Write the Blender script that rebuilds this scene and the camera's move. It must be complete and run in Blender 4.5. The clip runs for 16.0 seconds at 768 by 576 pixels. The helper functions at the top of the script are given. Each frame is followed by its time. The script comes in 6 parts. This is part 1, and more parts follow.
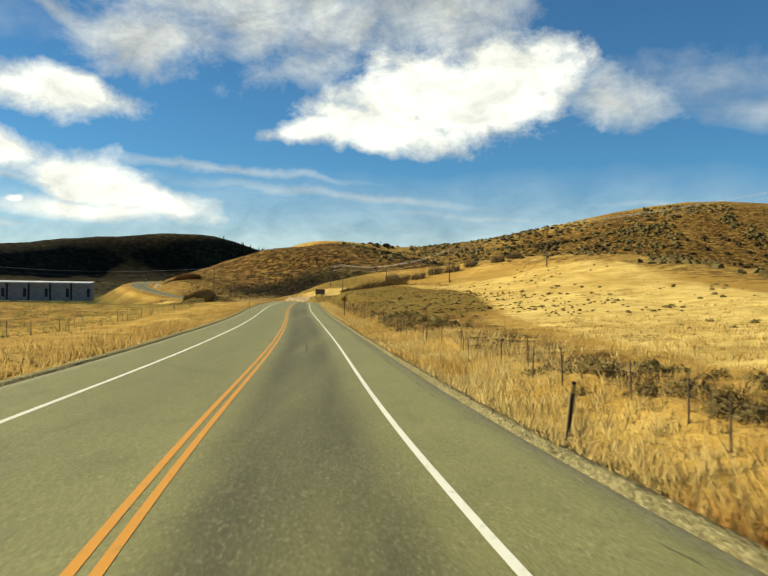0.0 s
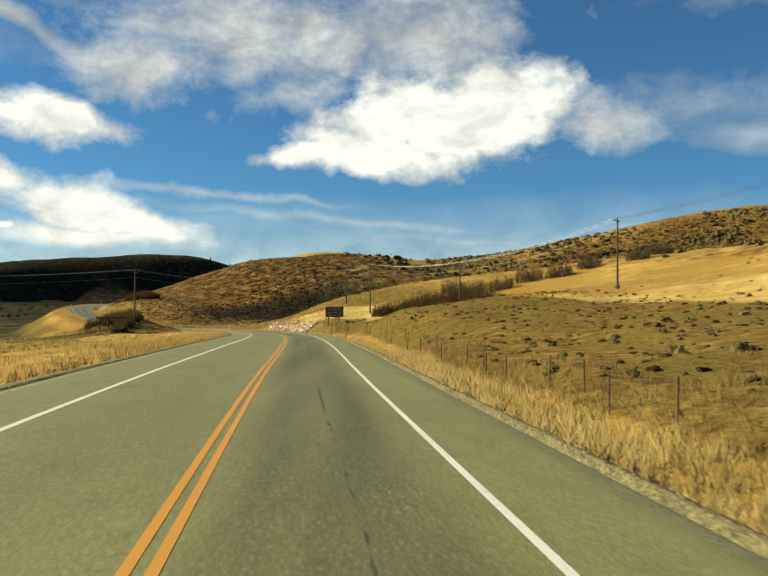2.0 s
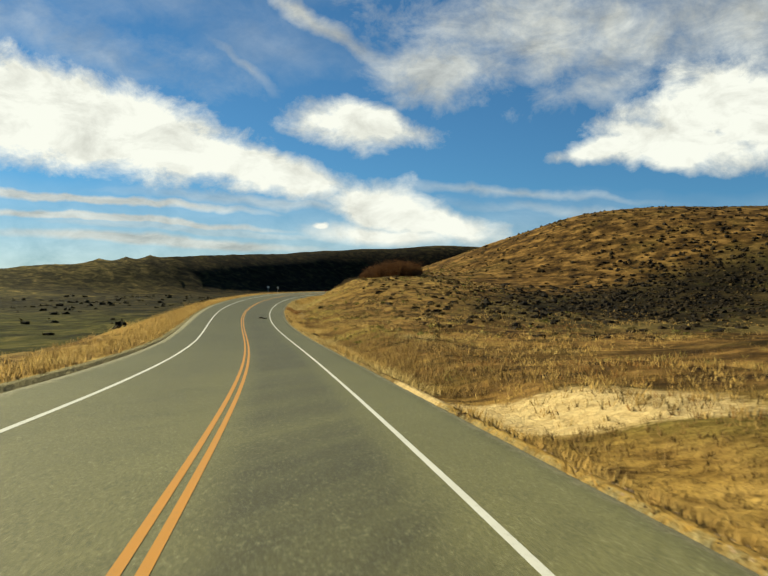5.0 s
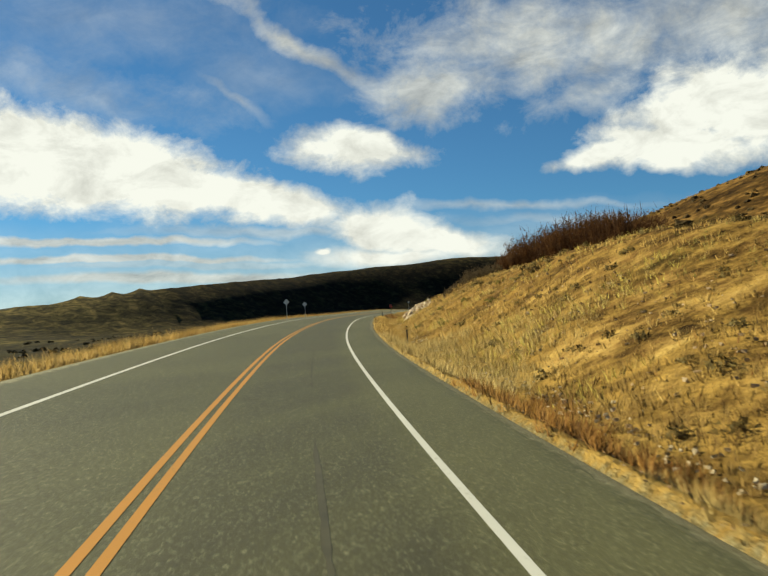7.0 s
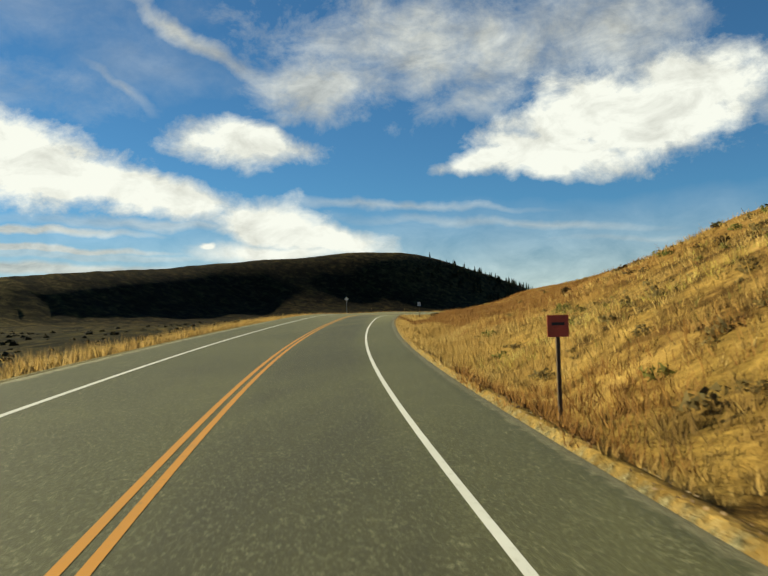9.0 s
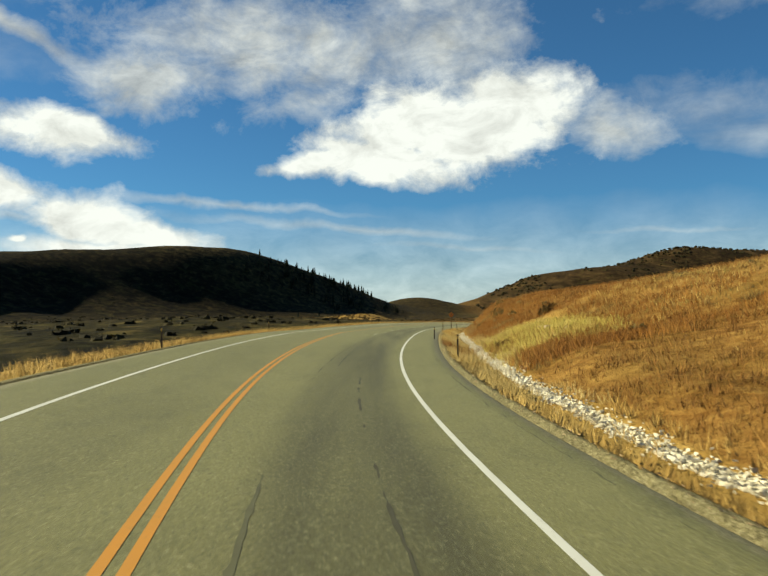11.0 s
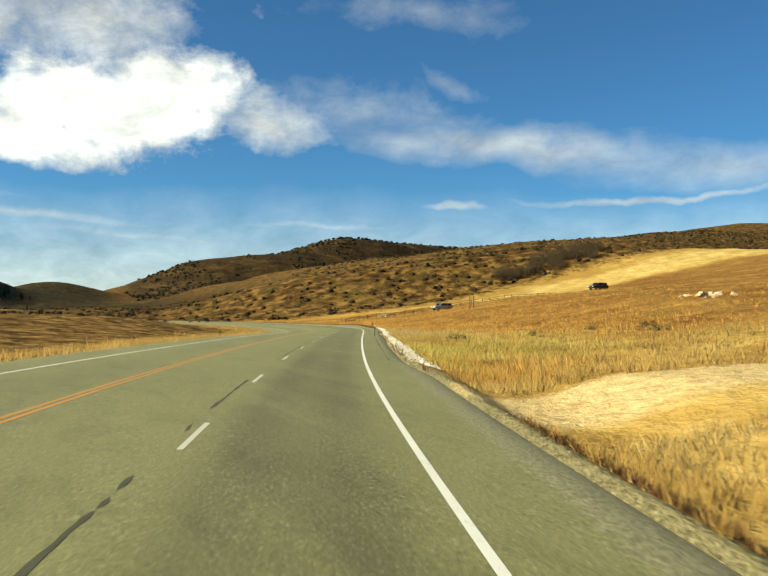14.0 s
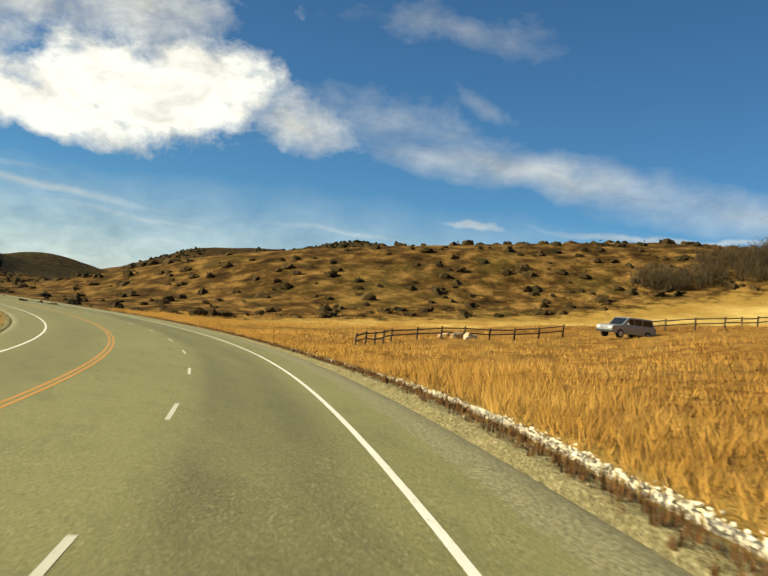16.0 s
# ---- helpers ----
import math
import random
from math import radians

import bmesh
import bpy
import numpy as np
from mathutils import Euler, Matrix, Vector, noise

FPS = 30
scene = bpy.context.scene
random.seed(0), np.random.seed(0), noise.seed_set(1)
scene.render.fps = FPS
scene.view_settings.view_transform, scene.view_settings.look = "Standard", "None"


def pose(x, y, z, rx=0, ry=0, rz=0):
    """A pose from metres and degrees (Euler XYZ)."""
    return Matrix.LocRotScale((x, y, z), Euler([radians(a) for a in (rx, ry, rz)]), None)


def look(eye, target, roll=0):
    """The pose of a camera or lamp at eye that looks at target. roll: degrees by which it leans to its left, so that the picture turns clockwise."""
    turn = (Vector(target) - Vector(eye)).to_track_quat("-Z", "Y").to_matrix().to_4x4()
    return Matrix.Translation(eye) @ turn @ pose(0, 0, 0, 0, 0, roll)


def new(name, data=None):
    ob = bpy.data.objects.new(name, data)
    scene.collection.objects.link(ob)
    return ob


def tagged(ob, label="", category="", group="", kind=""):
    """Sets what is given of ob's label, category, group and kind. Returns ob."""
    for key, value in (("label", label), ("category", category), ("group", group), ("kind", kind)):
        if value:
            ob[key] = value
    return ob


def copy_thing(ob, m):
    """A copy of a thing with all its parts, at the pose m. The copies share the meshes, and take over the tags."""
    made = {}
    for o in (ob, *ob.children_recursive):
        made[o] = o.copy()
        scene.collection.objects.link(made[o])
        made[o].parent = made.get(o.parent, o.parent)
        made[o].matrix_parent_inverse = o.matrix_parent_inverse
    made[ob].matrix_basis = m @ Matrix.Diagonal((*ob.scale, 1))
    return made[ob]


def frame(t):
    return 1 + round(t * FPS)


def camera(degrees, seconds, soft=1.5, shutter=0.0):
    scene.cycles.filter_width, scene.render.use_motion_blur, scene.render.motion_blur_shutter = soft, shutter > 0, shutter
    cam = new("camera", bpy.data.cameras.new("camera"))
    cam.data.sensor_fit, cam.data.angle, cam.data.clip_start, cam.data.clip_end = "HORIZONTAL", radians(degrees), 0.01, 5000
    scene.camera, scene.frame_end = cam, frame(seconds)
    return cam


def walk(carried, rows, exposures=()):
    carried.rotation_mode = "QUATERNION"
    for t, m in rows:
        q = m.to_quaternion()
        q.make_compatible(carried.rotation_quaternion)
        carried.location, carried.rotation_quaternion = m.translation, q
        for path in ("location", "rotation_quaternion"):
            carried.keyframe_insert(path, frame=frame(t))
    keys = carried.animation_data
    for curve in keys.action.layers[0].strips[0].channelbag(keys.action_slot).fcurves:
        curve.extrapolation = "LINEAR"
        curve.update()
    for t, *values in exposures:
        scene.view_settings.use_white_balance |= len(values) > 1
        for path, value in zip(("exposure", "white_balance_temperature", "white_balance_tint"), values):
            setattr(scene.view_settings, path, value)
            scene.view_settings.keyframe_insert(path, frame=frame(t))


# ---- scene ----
# ---- camera and walk ----
FOV = 47.15
ROWS = [
    (0, -1.96, -0.25, 2.072, -0.16, -0.84, -0.13),
    (0.5, -5.47, 35.95, 1.105, 0.55, -0.54, 0.10),
    (1, -8.91, 72.34, 0.544, 0.90, -0.25, 0.37),
    (1.5, -12.55, 108.93, 0.255, 1.39, -0.63, -0.27),
    (2, -16.12, 145.67, 0.147, 1.39, -0.44, -0.67),
    (2.5, -19.08, 182.54, -0.122, 0.89, 0.28, -1.53),
    (3, -21.92, 219.42, -0.525, 1.20, -1.44, -0.60),
    (3.5, -26.44, 255.96, -1.040, 1.14, -3.86, 2.69),
    (4, -33.76, 291.83, -1.713, 1.13, -3.04, 8.14),
    (4.5, -43.97, 326.46, -2.190, 0.64, -2.29, 13.74),
    (5, -57.78, 359.31, -2.775, 0.99, -1.26, 18.51),
    (5.5, -72.84, 391.17, -3.546, 1.34, -0.23, 20.37),
    (6, -88.66, 422.09, -3.744, 1.69, 0.80, 22.05),
    (6.5, -104.76, 452.51, -3.243, 2.04, 1.82, 21.57),
    (7, -119.80, 483.22, -2.269, 2.39, 2.85, 19.00),
    (7.5, -133.48, 514.35, -1.318, 2.57, 1.60, 15.66),
    (8, -145.99, 545.94, -0.386, 2.28, 2.02, 15.06),
    (8.5, -157.67, 577.95, 0.488, 2.12, 1.90, 13.69),
    (9, -168.47, 610.59, 1.217, 1.96, 1.78, 11.52),
    (9.5, -177.68, 644.26, 1.947, 1.80, 1.67, 8.50),
    (10, -185.37, 679.06, 2.753, 1.64, 1.55, 6.19),
    (10.5, -192.33, 714.97, 3.594, 1.48, 1.43, 4.32),
    (11, -197.79, 752.34, 3.857, 1.90, 0.50, 0.10),
    (11.5, -199.21, 791.29, 4.071, 1.29, 1.74, -6.93),
    (12, -197.08, 831.16, 4.321, 1.15, 0.63, -8.55),
    (12.5, -193.94, 871.32, 4.234, 1.64, 0.89, -10.35),
    (13, -188.55, 911.01, 4.142, 1.78, 0.17, -14.34),
    (13.5, -180.78, 949.52, 4.086, 1.71, -0.80, -18.76),
    (14, -170.95, 986.34, 3.998, 1.26, -0.47, -22.25),
    (14.5, -159.42, 1021.36, 3.807, 1.10, -0.85, -24.58),
    (15, -147.13, 1054.78, 3.491, 0.96, -2.77, -27.17),
    (15.5, -134.48, 1087.19, 3.075, 0.93, -3.13, -27.55),
    (16, -123.40, 1119.62, 2.602, 1.96, -6.74, -21.70),
]
EXPOSURES = [(0, 1.02, 7700, -1.0), (0.5, 0.9, 7700, -1.0), (2.5, 0.92, 7700, -1.0), (3.5, 0.97, 7700, -1.0), (4.0, 0.93, 7700, -1.0), (4.5, 0.84, 7700, -1.0), (7, 0.78, 7700, -1.0), (8, 0.78, 7700, -1.0), (10.5, 0.84, 7500, -1.0), (12, 0.88, 7300, -2.0), (13.0, 1.05, 7300, -2.0), (13.5, 0.96, 7300, -2.0), (14.0, 1.1, 7400, -1.0), (14.5, 0.8, 7700, 1.0), (15, 0.8, 7900, 2.0), (15.5, 1.1, 8200, 7.0), (16, 0.99, 7900, 2.0)]  # seconds, stops, kelvin, tint
U = 0.48  # the whole place is built at this scale of the real road
cam = camera(FOV, 16.0, soft=1.5, shutter=0.045)
walk(cam, [(t, pose(x * U, y * U, z * U, 90 + p, r, yaw)) for t, x, y, z, p, r, yaw in ROWS], EXPOSURES)
# ---- world, sun ----
SUN_AZ, SUN_EL = 80.0, 29.0  # degrees to the left of the first heading, and above the horizon
SKY_R, SKY_G, SKY_B = 0.0195, 0.041, 0.059  # strength of the clear sky, by colour
world = bpy.data.worlds.new("world")
scene.world = world
world.use_nodes = True
WT = world.node_tree
WT.nodes.clear()


def wn(kind, *ins, **sets):
    n = WT.nodes.new(kind)
    for k, v in sets.items():
        setattr(n, k, v)
    for i, v in enumerate(ins):
        if v is None:
            continue
        if hasattr(v, "links"):
            WT.links.new(v, n.inputs[i])
        else:
            n.inputs[i].default_value = v
    return n.outputs[0]


def wm(op, a, b=0.0, c=0.0, clamp=False):
    return wn("ShaderNodeMath", a, b, c, operation=op, use_clamp=clamp)


sky = WT.nodes.new("ShaderNodeTexSky")
sky.sky_type, sky.sun_disc = "NISHITA", False
sky.sun_elevation, sky.sun_rotation = radians(SUN_EL), radians(-SUN_AZ)
sky.air_density, sky.dust_density, sky.ozone_density, sky.altitude = 1.0, 0.5, 2.5, 2000
way = WT.nodes.new("ShaderNodeTexCoord").outputs["Generated"]
sep = WT.nodes.new("ShaderNodeSeparateXYZ")
WT.links.new(way, sep.inputs[0])
AZ = wm("MULTIPLY", wm("ARCTAN2", wm("MULTIPLY", sep.outputs[0], -1.0), sep.outputs[1]), 57.2958)
EL = wm("MULTIPLY", wm("ARCSINE", sep.outputs[2]), 57.2958)
flat = wn("ShaderNodeCombineXYZ", AZ, EL, 3.37)


def wnoise(vec, scale, detail, rough, stretch=(1, 1, 1), warp=0.0):
    mp = wn("ShaderNodeMapping", vec, (0.37, 1.71, 5.43), (0.0, 0.0, 0.3), stretch)
    n = WT.nodes.new("ShaderNodeTexNoise")
    n.inputs["Scale"].default_value, n.inputs["Detail"].default_value = scale, detail
    n.inputs["Roughness"].default_value, n.inputs["Distortion"].default_value = rough, warp
    n.inputs["Lacunarity"].default_value = 2.17
    WT.links.new(mp, n.inputs["Vector"])
    return n.outputs["Fac"]


warp_n = WT.nodes.new("ShaderNodeTexNoise")
warp_n.inputs["Scale"].default_value, warp_n.inputs["Detail"].default_value = 0.22, 5.0
WT.links.new(flat, warp_n.inputs["Vector"])
wsep = WT.nodes.new("ShaderNodeSeparateColor")
WT.links.new(warp_n.outputs["Color"], wsep.inputs[0])
AZ = wm("ADD", AZ, wm("MULTIPLY", wm("SUBTRACT", wsep.outputs[0], 0.5), 5.0))
EL = wm("ADD", EL, wm("MULTIPLY", wm("MULTIPLY", wm("SUBTRACT", wsep.outputs[1], 0.5), 3.0), wm("DIVIDE", EL, 9.0, clamp=True)))

puff = wm("SUBTRACT", wnoise(flat, 0.28, 10.0, 0.62, (1, 1.4, 1), 0.25), 0.5)
wisp = wm("SUBTRACT", wnoise(flat, 0.1, 8.0, 0.6, (0.55, 2.4, 1), 0.4), 0.5)


def cloud(az, el, wide, tall, lean=0.0, edge=0.35, rag=1.6, grain=None):
    """How far a direction lies inside a cloud: 1 in its heart, 0 outside. Degrees."""
    c, s = math.cos(radians(lean)), math.sin(radians(lean))
    a, e = wm("SUBTRACT", AZ, az), wm("SUBTRACT", EL, el)
    u = wm("DIVIDE", wm("ADD", wm("MULTIPLY", a, c), wm("MULTIPLY", e, s)), wide)
    v = wm("DIVIDE", wm("SUBTRACT", wm("MULTIPLY", e, c), wm("MULTIPLY", a, s)), tall)
    r = wm("SQRT", wm("ADD", wm("MULTIPLY", u, u), wm("MULTIPLY", v, v)))
    q = wm("SUBTRACT", 1.0, wm("ADD", r, wm("MULTIPLY", grain or puff, rag)))
    return wm("DIVIDE", q, edge, clamp=True)


def most(parts):
    v = parts[0]
    for p in parts[1:]:
        v = wm("MAXIMUM", v, p)
    return v
heavy = most([
    cloud(-4.6, 12.0, 9.6, 3.5, 3, 0.45, 1.3), cloud(-8.0, 13.6, 6.5, 3.2, 0, 0.6, 1.5), cloud(0.0, 10.2, 6.5, 1.7, 3, 0.45, 1.2), cloud(4.4, 9.6, 3.9, 1.0, -2, 0.5, 1.0),
    cloud(20.2, 11.3, 5.2, 1.8, 4, 0.6, 1.4), cloud(38.0, 10.6, 12.5, 3.7, 10, 0.4, 1.2), cloud(30.5, 8.7, 9.0, 2.1, 9, 0.4, 1.1), cloud(24.6, 7.9, 6.0, 1.7, 7, 0.5, 1.0),
    cloud(18.2, 6.3, 4.2, 2.0, 8, 0.5, 1.1), cloud(15.4, 5.2, 6.4, 1.6, 11, 0.55, 0.9), cloud(18.0, 4.4, 8.5, 1.1, 2, 0.8, 0.8),
    cloud(22.2, 4.9, 1.1, 0.35, 0, 0.6, 0.8),
])
middle = most([
    cloud(7.0, 17.2, 14.5, 3.9, 5, 0.9, 1.9), cloud(-3.5, 17.6, 9.0, 4.3, 0, 0.9, 1.7), cloud(15.0, 15.0, 6.0, 2.6, -12, 0.9, 2.0), cloud(24.0, 18.2, 8.5, 0.9, 27, 0.9, 1.4),
    cloud(-14.6, 11.8, 4.6, 1.9, 4, 0.9, 1.6), cloud(5.0, 13.6, 5.5, 1.6, -4, 1.1, 2.0),
])
thin = most([
    cloud(-21.0, 12.4, 7.0, 2.2, 8, 1.9, 2.4), cloud(-24.0, 18.8, 7.5, 1.3, 0, 2.0, 2.2), cloud(40.0, 15.5, 13.0, 2.2, 8, 1.7, 2.2), cloud(24.0, 6.2, 16.0, 0.5, 2, 0.8, 0.8, wisp), cloud(30.0, 4.4, 18.0, 0.5, 1, 0.7, 0.6, wisp), cloud(10.0, 7.2, 14.0, 0.4, 4, 1.0, 0.8, wisp), cloud(-26.5, 14.2, 2.6, 0.7, 22, 2.4, 2.0),
    cloud(-41.0, 7.0, 11.0, 0.35, -1, 0.7, 0.7, wisp),
    cloud(-26.8, 6.5, 2.8, 0.35, 2, 0.7, 0.7, wisp), cloud(2.0, 5.7, 17.0, 0.6, 4.5, 0.9, 0.8, wisp), cloud(-6.0, 4.4, 20.0, 0.6, 3, 1.1, 0.9, wisp),
        cloud(28.0, 14.8, 3.6, 0.5, 30, 1.2, 1.2, wisp), cloud(36.0, 19.5, 16.0, 3.6, 4, 2.2, 1.6), cloud(26.0, 16.2, 9.0, 2.4, 8, 2.6, 1.6), cloud(-18.0, 5.2, 14.0, 0.45, 2, 1.2, 0.9, wisp), cloud(60.0, 14.0, 16.0, 6.0, 5, 1.0, 2.0),
    cloud(-70.0, 22.0, 14.0, 4.0, 0, 1.4, 2.4), cloud(130.0, 20.0, 30.0, 6.0, 0, 1.4, 2.4), cloud(-150.0, 25.0, 30.0, 6.0, 0, 1.4, 2.4),
])
bars = most([cloud(-31.0, 10.2, 17.0, 1.5, 6, 1.5, 1.4, wisp), cloud(-45.0, 8.6, 13.0, 2.0, 4, 1.5, 1.4, wisp), cloud(38.0, 6.0, 15.0, 0.36, 1, 0.6, 0.5, wisp), cloud(36.0, 4.9, 16.0, 0.36, 1, 0.6, 0.5, wisp), cloud(33.0, 3.6, 19.0, 0.6, 1, 0.7, 0.5, wisp)])
lowhaze = wm("MULTIPLY", wm("SUBTRACT", 1.0, wm("DIVIDE", EL, 7.5), clamp=True), 0.74)
cover = most([heavy, wm("MULTIPLY", middle, 0.8), wm("MULTIPLY", thin, 0.52), wm("MULTIPLY", bars, 0.85), lowhaze])
lump = wnoise(flat, 0.35, 8.0, 0.6, (0.8, 1.5, 1), 0.4)
body = wm("ADD", wm("MULTIPLY", heavy, 0.3), wm("MULTIPLY", lump, 1.3))
lit = wm("MINIMUM", wm("ADD", 0.045, wm("MULTIPLY", body, 0.52)), 0.56)
white = wn("ShaderNodeCombineXYZ", wm("MULTIPLY", lit, 0.95), wm("MULTIPLY", lit, 0.99), wm("MULTIPLY", lit, 1.07))
deep = wn("ShaderNodeVectorMath", sky.outputs[0], (SKY_R, SKY_G, SKY_B), operation="MULTIPLY")
mixed = WT.nodes.new("ShaderNodeMix")
mixed.data_type = "RGBA"
WT.links.new(cover, mixed.inputs[0])
WT.links.new(deep, mixed.inputs[6])
WT.links.new(white, mixed.inputs[7])
back = WT.nodes.new("ShaderNodeBackground")
WT.links.new(mixed.outputs[2], back.inputs[0])
out = WT.nodes.new("ShaderNodeOutputWorld")
WT.links.new(back.outputs[0], out.inputs[0])
sun = new("sun", bpy.data.lights.new("sun", "SUN"))
sun.data.energy, sun.data.angle, sun.data.color = 5.0, radians(0.6), (1.0, 0.95, 0.8)
sun.matrix_world = look((0, 0, 300), Vector((0, 0, 300)) + Vector((math.sin(radians(SUN_AZ)) * math.cos(radians(SUN_EL)), -math.cos(radians(SUN_AZ)) * math.cos(radians(SUN_EL)), -math.sin(radians(SUN_EL)))))
# ---- materials ----
class Mat:
    """A small builder of node materials."""

    def __init__(self, name, rough=0.9, metal=0.0, spec=0.3):
        self.m = bpy.data.materials.new(name)
        self.m.use_nodes = True
        self.t = self.m.node_tree
        self.b = self.t.nodes["Principled BSDF"]
        self.b.inputs["Roughness"].default_value, self.b.inputs["Metallic"].default_value = rough, metal
        self.b.inputs["Specular IOR Level"].default_value = spec
        self.pos = self.t.nodes.new("ShaderNodeTexCoord").outputs["Object"]

    def node(self, kind, *ins, **sets):
        n = self.t.nodes.new(kind)
        for k, v in sets.items():
            setattr(n, k, v)
        for i, v in enumerate(ins):
            if v is not None:
                self.put(v, n.inputs[i])
        return n

    def put(self, v, socket):
        if hasattr(v, "links"):
            self.t.links.new(v, socket)
        else:
            socket.default_value = v

    def noise(self, scale, detail=4.0, rough=0.6, stretch=(1, 1, 1), warp=0.0):
        mp = self.node("ShaderNodeMapping", self.pos, None, None, stretch)
        n = self.node("ShaderNodeTexNoise", mp.outputs[0])
        n.inputs["Scale"].default_value, n.inputs["Detail"].default_value = scale, detail
        n.inputs["Roughness"].default_value, n.inputs["Distortion"].default_value = rough, warp
        return n.outputs["Fac"]

    def math(self, op, a, b=0.0, clamp=False):
        return self.node("ShaderNodeMath", a, b, operation=op, use_clamp=clamp).outputs[0]

    def ramp(self, v, *stops):
        n = self.node("ShaderNodeValToRGB", v)
        e = n.color_ramp.elements
        while len(e) < len(stops):
            e.new(0.5)
        for el, (p, c) in zip(e, stops):
            el.position, el.color = p, (*c, 1) if len(c) == 3 else c
        return n.outputs[0]

    def step(self, v, a, b):
        n = self.node("ShaderNodeMapRange", v, a, b, 0.0, 1.0)
        n.clamp = True
        return n.outputs[0]

    def mix(self, f, a, b, blend="MIX"):
        n = self.node("ShaderNodeMix", data_type="RGBA", blend_type=blend)
        for s, v in ((0, f), (6, a), (7, b)):
            if s != 0 and not hasattr(v, "links") and len(v) == 3:
                v = (*v, 1)
            self.put(v, n.inputs[s])
        return n.outputs[2]

    def attr(self, name):
        return self.node("ShaderNodeAttribute", attribute_name=name).outputs["Fac"]

    def island(self):
        return self.node("ShaderNodeNewGeometry").outputs["Random Per Island"]

    def each(self):
        return self.node("ShaderNodeObjectInfo").outputs["Random"]

    def done(self, color, bump=None, depth=0.02, strength=0.6):
        self.put(color if hasattr(color, "links") else (*color, 1), self.b.inputs["Base Color"])
        if bump is not None:
            n = self.node("ShaderNodeBump")
            n.inputs["Strength"].default_value, n.inputs["Distance"].default_value = strength, depth
            self.put(bump, n.inputs["Height"])
            self.t.links.new(n.outputs[0], self.b.inputs["Normal"])
        return self.m


def ground_mat():
    m = Mat("ground_cover", 0.97, spec=0.04)
    big, mid, fine = m.noise(0.05, 3), m.noise(0.5, 6, 0.68), m.noise(6.0, 5, 0.7)
    mid2, tuft = m.noise(0.22, 6, 0.72, (1, 0.5, 1), 0.6), m.noise(2.2, 5, 0.65)
    gold = m.ramp(mid, (0.3, (0.2, 0.11, 0.026)), (0.5, (0.36, 0.222, 0.058)), (0.7, (0.5, 0.34, 0.11)))
    gold = m.mix(m.step(big, 0.42, 0.6), gold, m.ramp(fine, (0.3, (0.19, 0.1, 0.022)), (0.7, (0.36, 0.22, 0.056))))
    scrub = m.ramp(mid, (0.36, (0.018, 0.0095, 0.003)), (0.5, (0.085, 0.046, 0.0125)), (0.66, (0.27, 0.15, 0.044)))
    # dark: scrub and woods, with the left ridge's shade painted into the colour
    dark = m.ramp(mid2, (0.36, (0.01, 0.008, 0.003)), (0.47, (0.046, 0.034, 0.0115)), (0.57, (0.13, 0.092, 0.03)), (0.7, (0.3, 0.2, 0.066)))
    c = m.mix(m.step(m.math("ADD", m.attr("scrub"), m.math("MULTIPLY", m.math("SUBTRACT", m.noise(0.85, 6, 0.72), 0.5), 1.9)), 0.35, 0.75), gold, scrub)
    olive = m.ramp(tuft, (0.32, (0.055, 0.032, 0.008)), (0.48, (0.14, 0.085, 0.022)), (0.68, (0.27, 0.175, 0.049)))
    olive = m.mix(m.step(mid2, 0.45, 0.62), olive, m.ramp(fine, (0.32, (0.07, 0.055, 0.011)), (0.68, (0.2, 0.145, 0.035))))
    c = m.mix(m.step(m.math("ADD", m.attr("olive"), m.math("MULTIPLY", m.math("SUBTRACT", mid2, 0.5), 0.7)), 0.3, 0.7), c, olive)
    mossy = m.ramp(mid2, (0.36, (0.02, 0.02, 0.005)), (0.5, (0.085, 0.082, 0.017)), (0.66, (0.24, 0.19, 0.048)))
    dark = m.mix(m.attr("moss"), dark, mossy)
    c = m.mix(m.step(m.math("ADD", m.attr("wood_and_shade"), m.math("MULTIPLY", m.math("SUBTRACT", mid, 0.5), 0.8)), 0.3, 0.7), c, dark)
    # deep: near-black brush colour with shade painted in, for gully and left valley
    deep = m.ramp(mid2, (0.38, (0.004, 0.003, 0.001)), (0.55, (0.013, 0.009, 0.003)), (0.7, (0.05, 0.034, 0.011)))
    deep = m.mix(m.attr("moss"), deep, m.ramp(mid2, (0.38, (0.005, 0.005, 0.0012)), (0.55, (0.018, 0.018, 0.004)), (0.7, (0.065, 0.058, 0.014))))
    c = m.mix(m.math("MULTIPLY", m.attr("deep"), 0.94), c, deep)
    brush = m.ramp(m.noise(0.03, 9, 0.75, (1.3, 0.5, 2.5), 0.5), (0.38, (0.007, 0.005, 0.003)), (0.5, (0.024, 0.015, 0.007)), (0.6, (0.06, 0.036, 0.015)), (0.72, (0.15, 0.092, 0.036)))
    c = m.mix(m.attr("brushy"), c, m.mix(0.12, brush, scrub))
    straw = m.ramp(mid, (0.3, (0.35, 0.23, 0.066)), (0.5, (0.5, 0.35, 0.115)), (0.7, (0.62, 0.46, 0.175)))
    straw = m.mix(m.math("MULTIPLY", m.step(m.noise(0.9, 5, 0.7, (0.45, 1.6, 1)), 0.52, 0.7), 0.75), straw, (0.27, 0.175, 0.05))
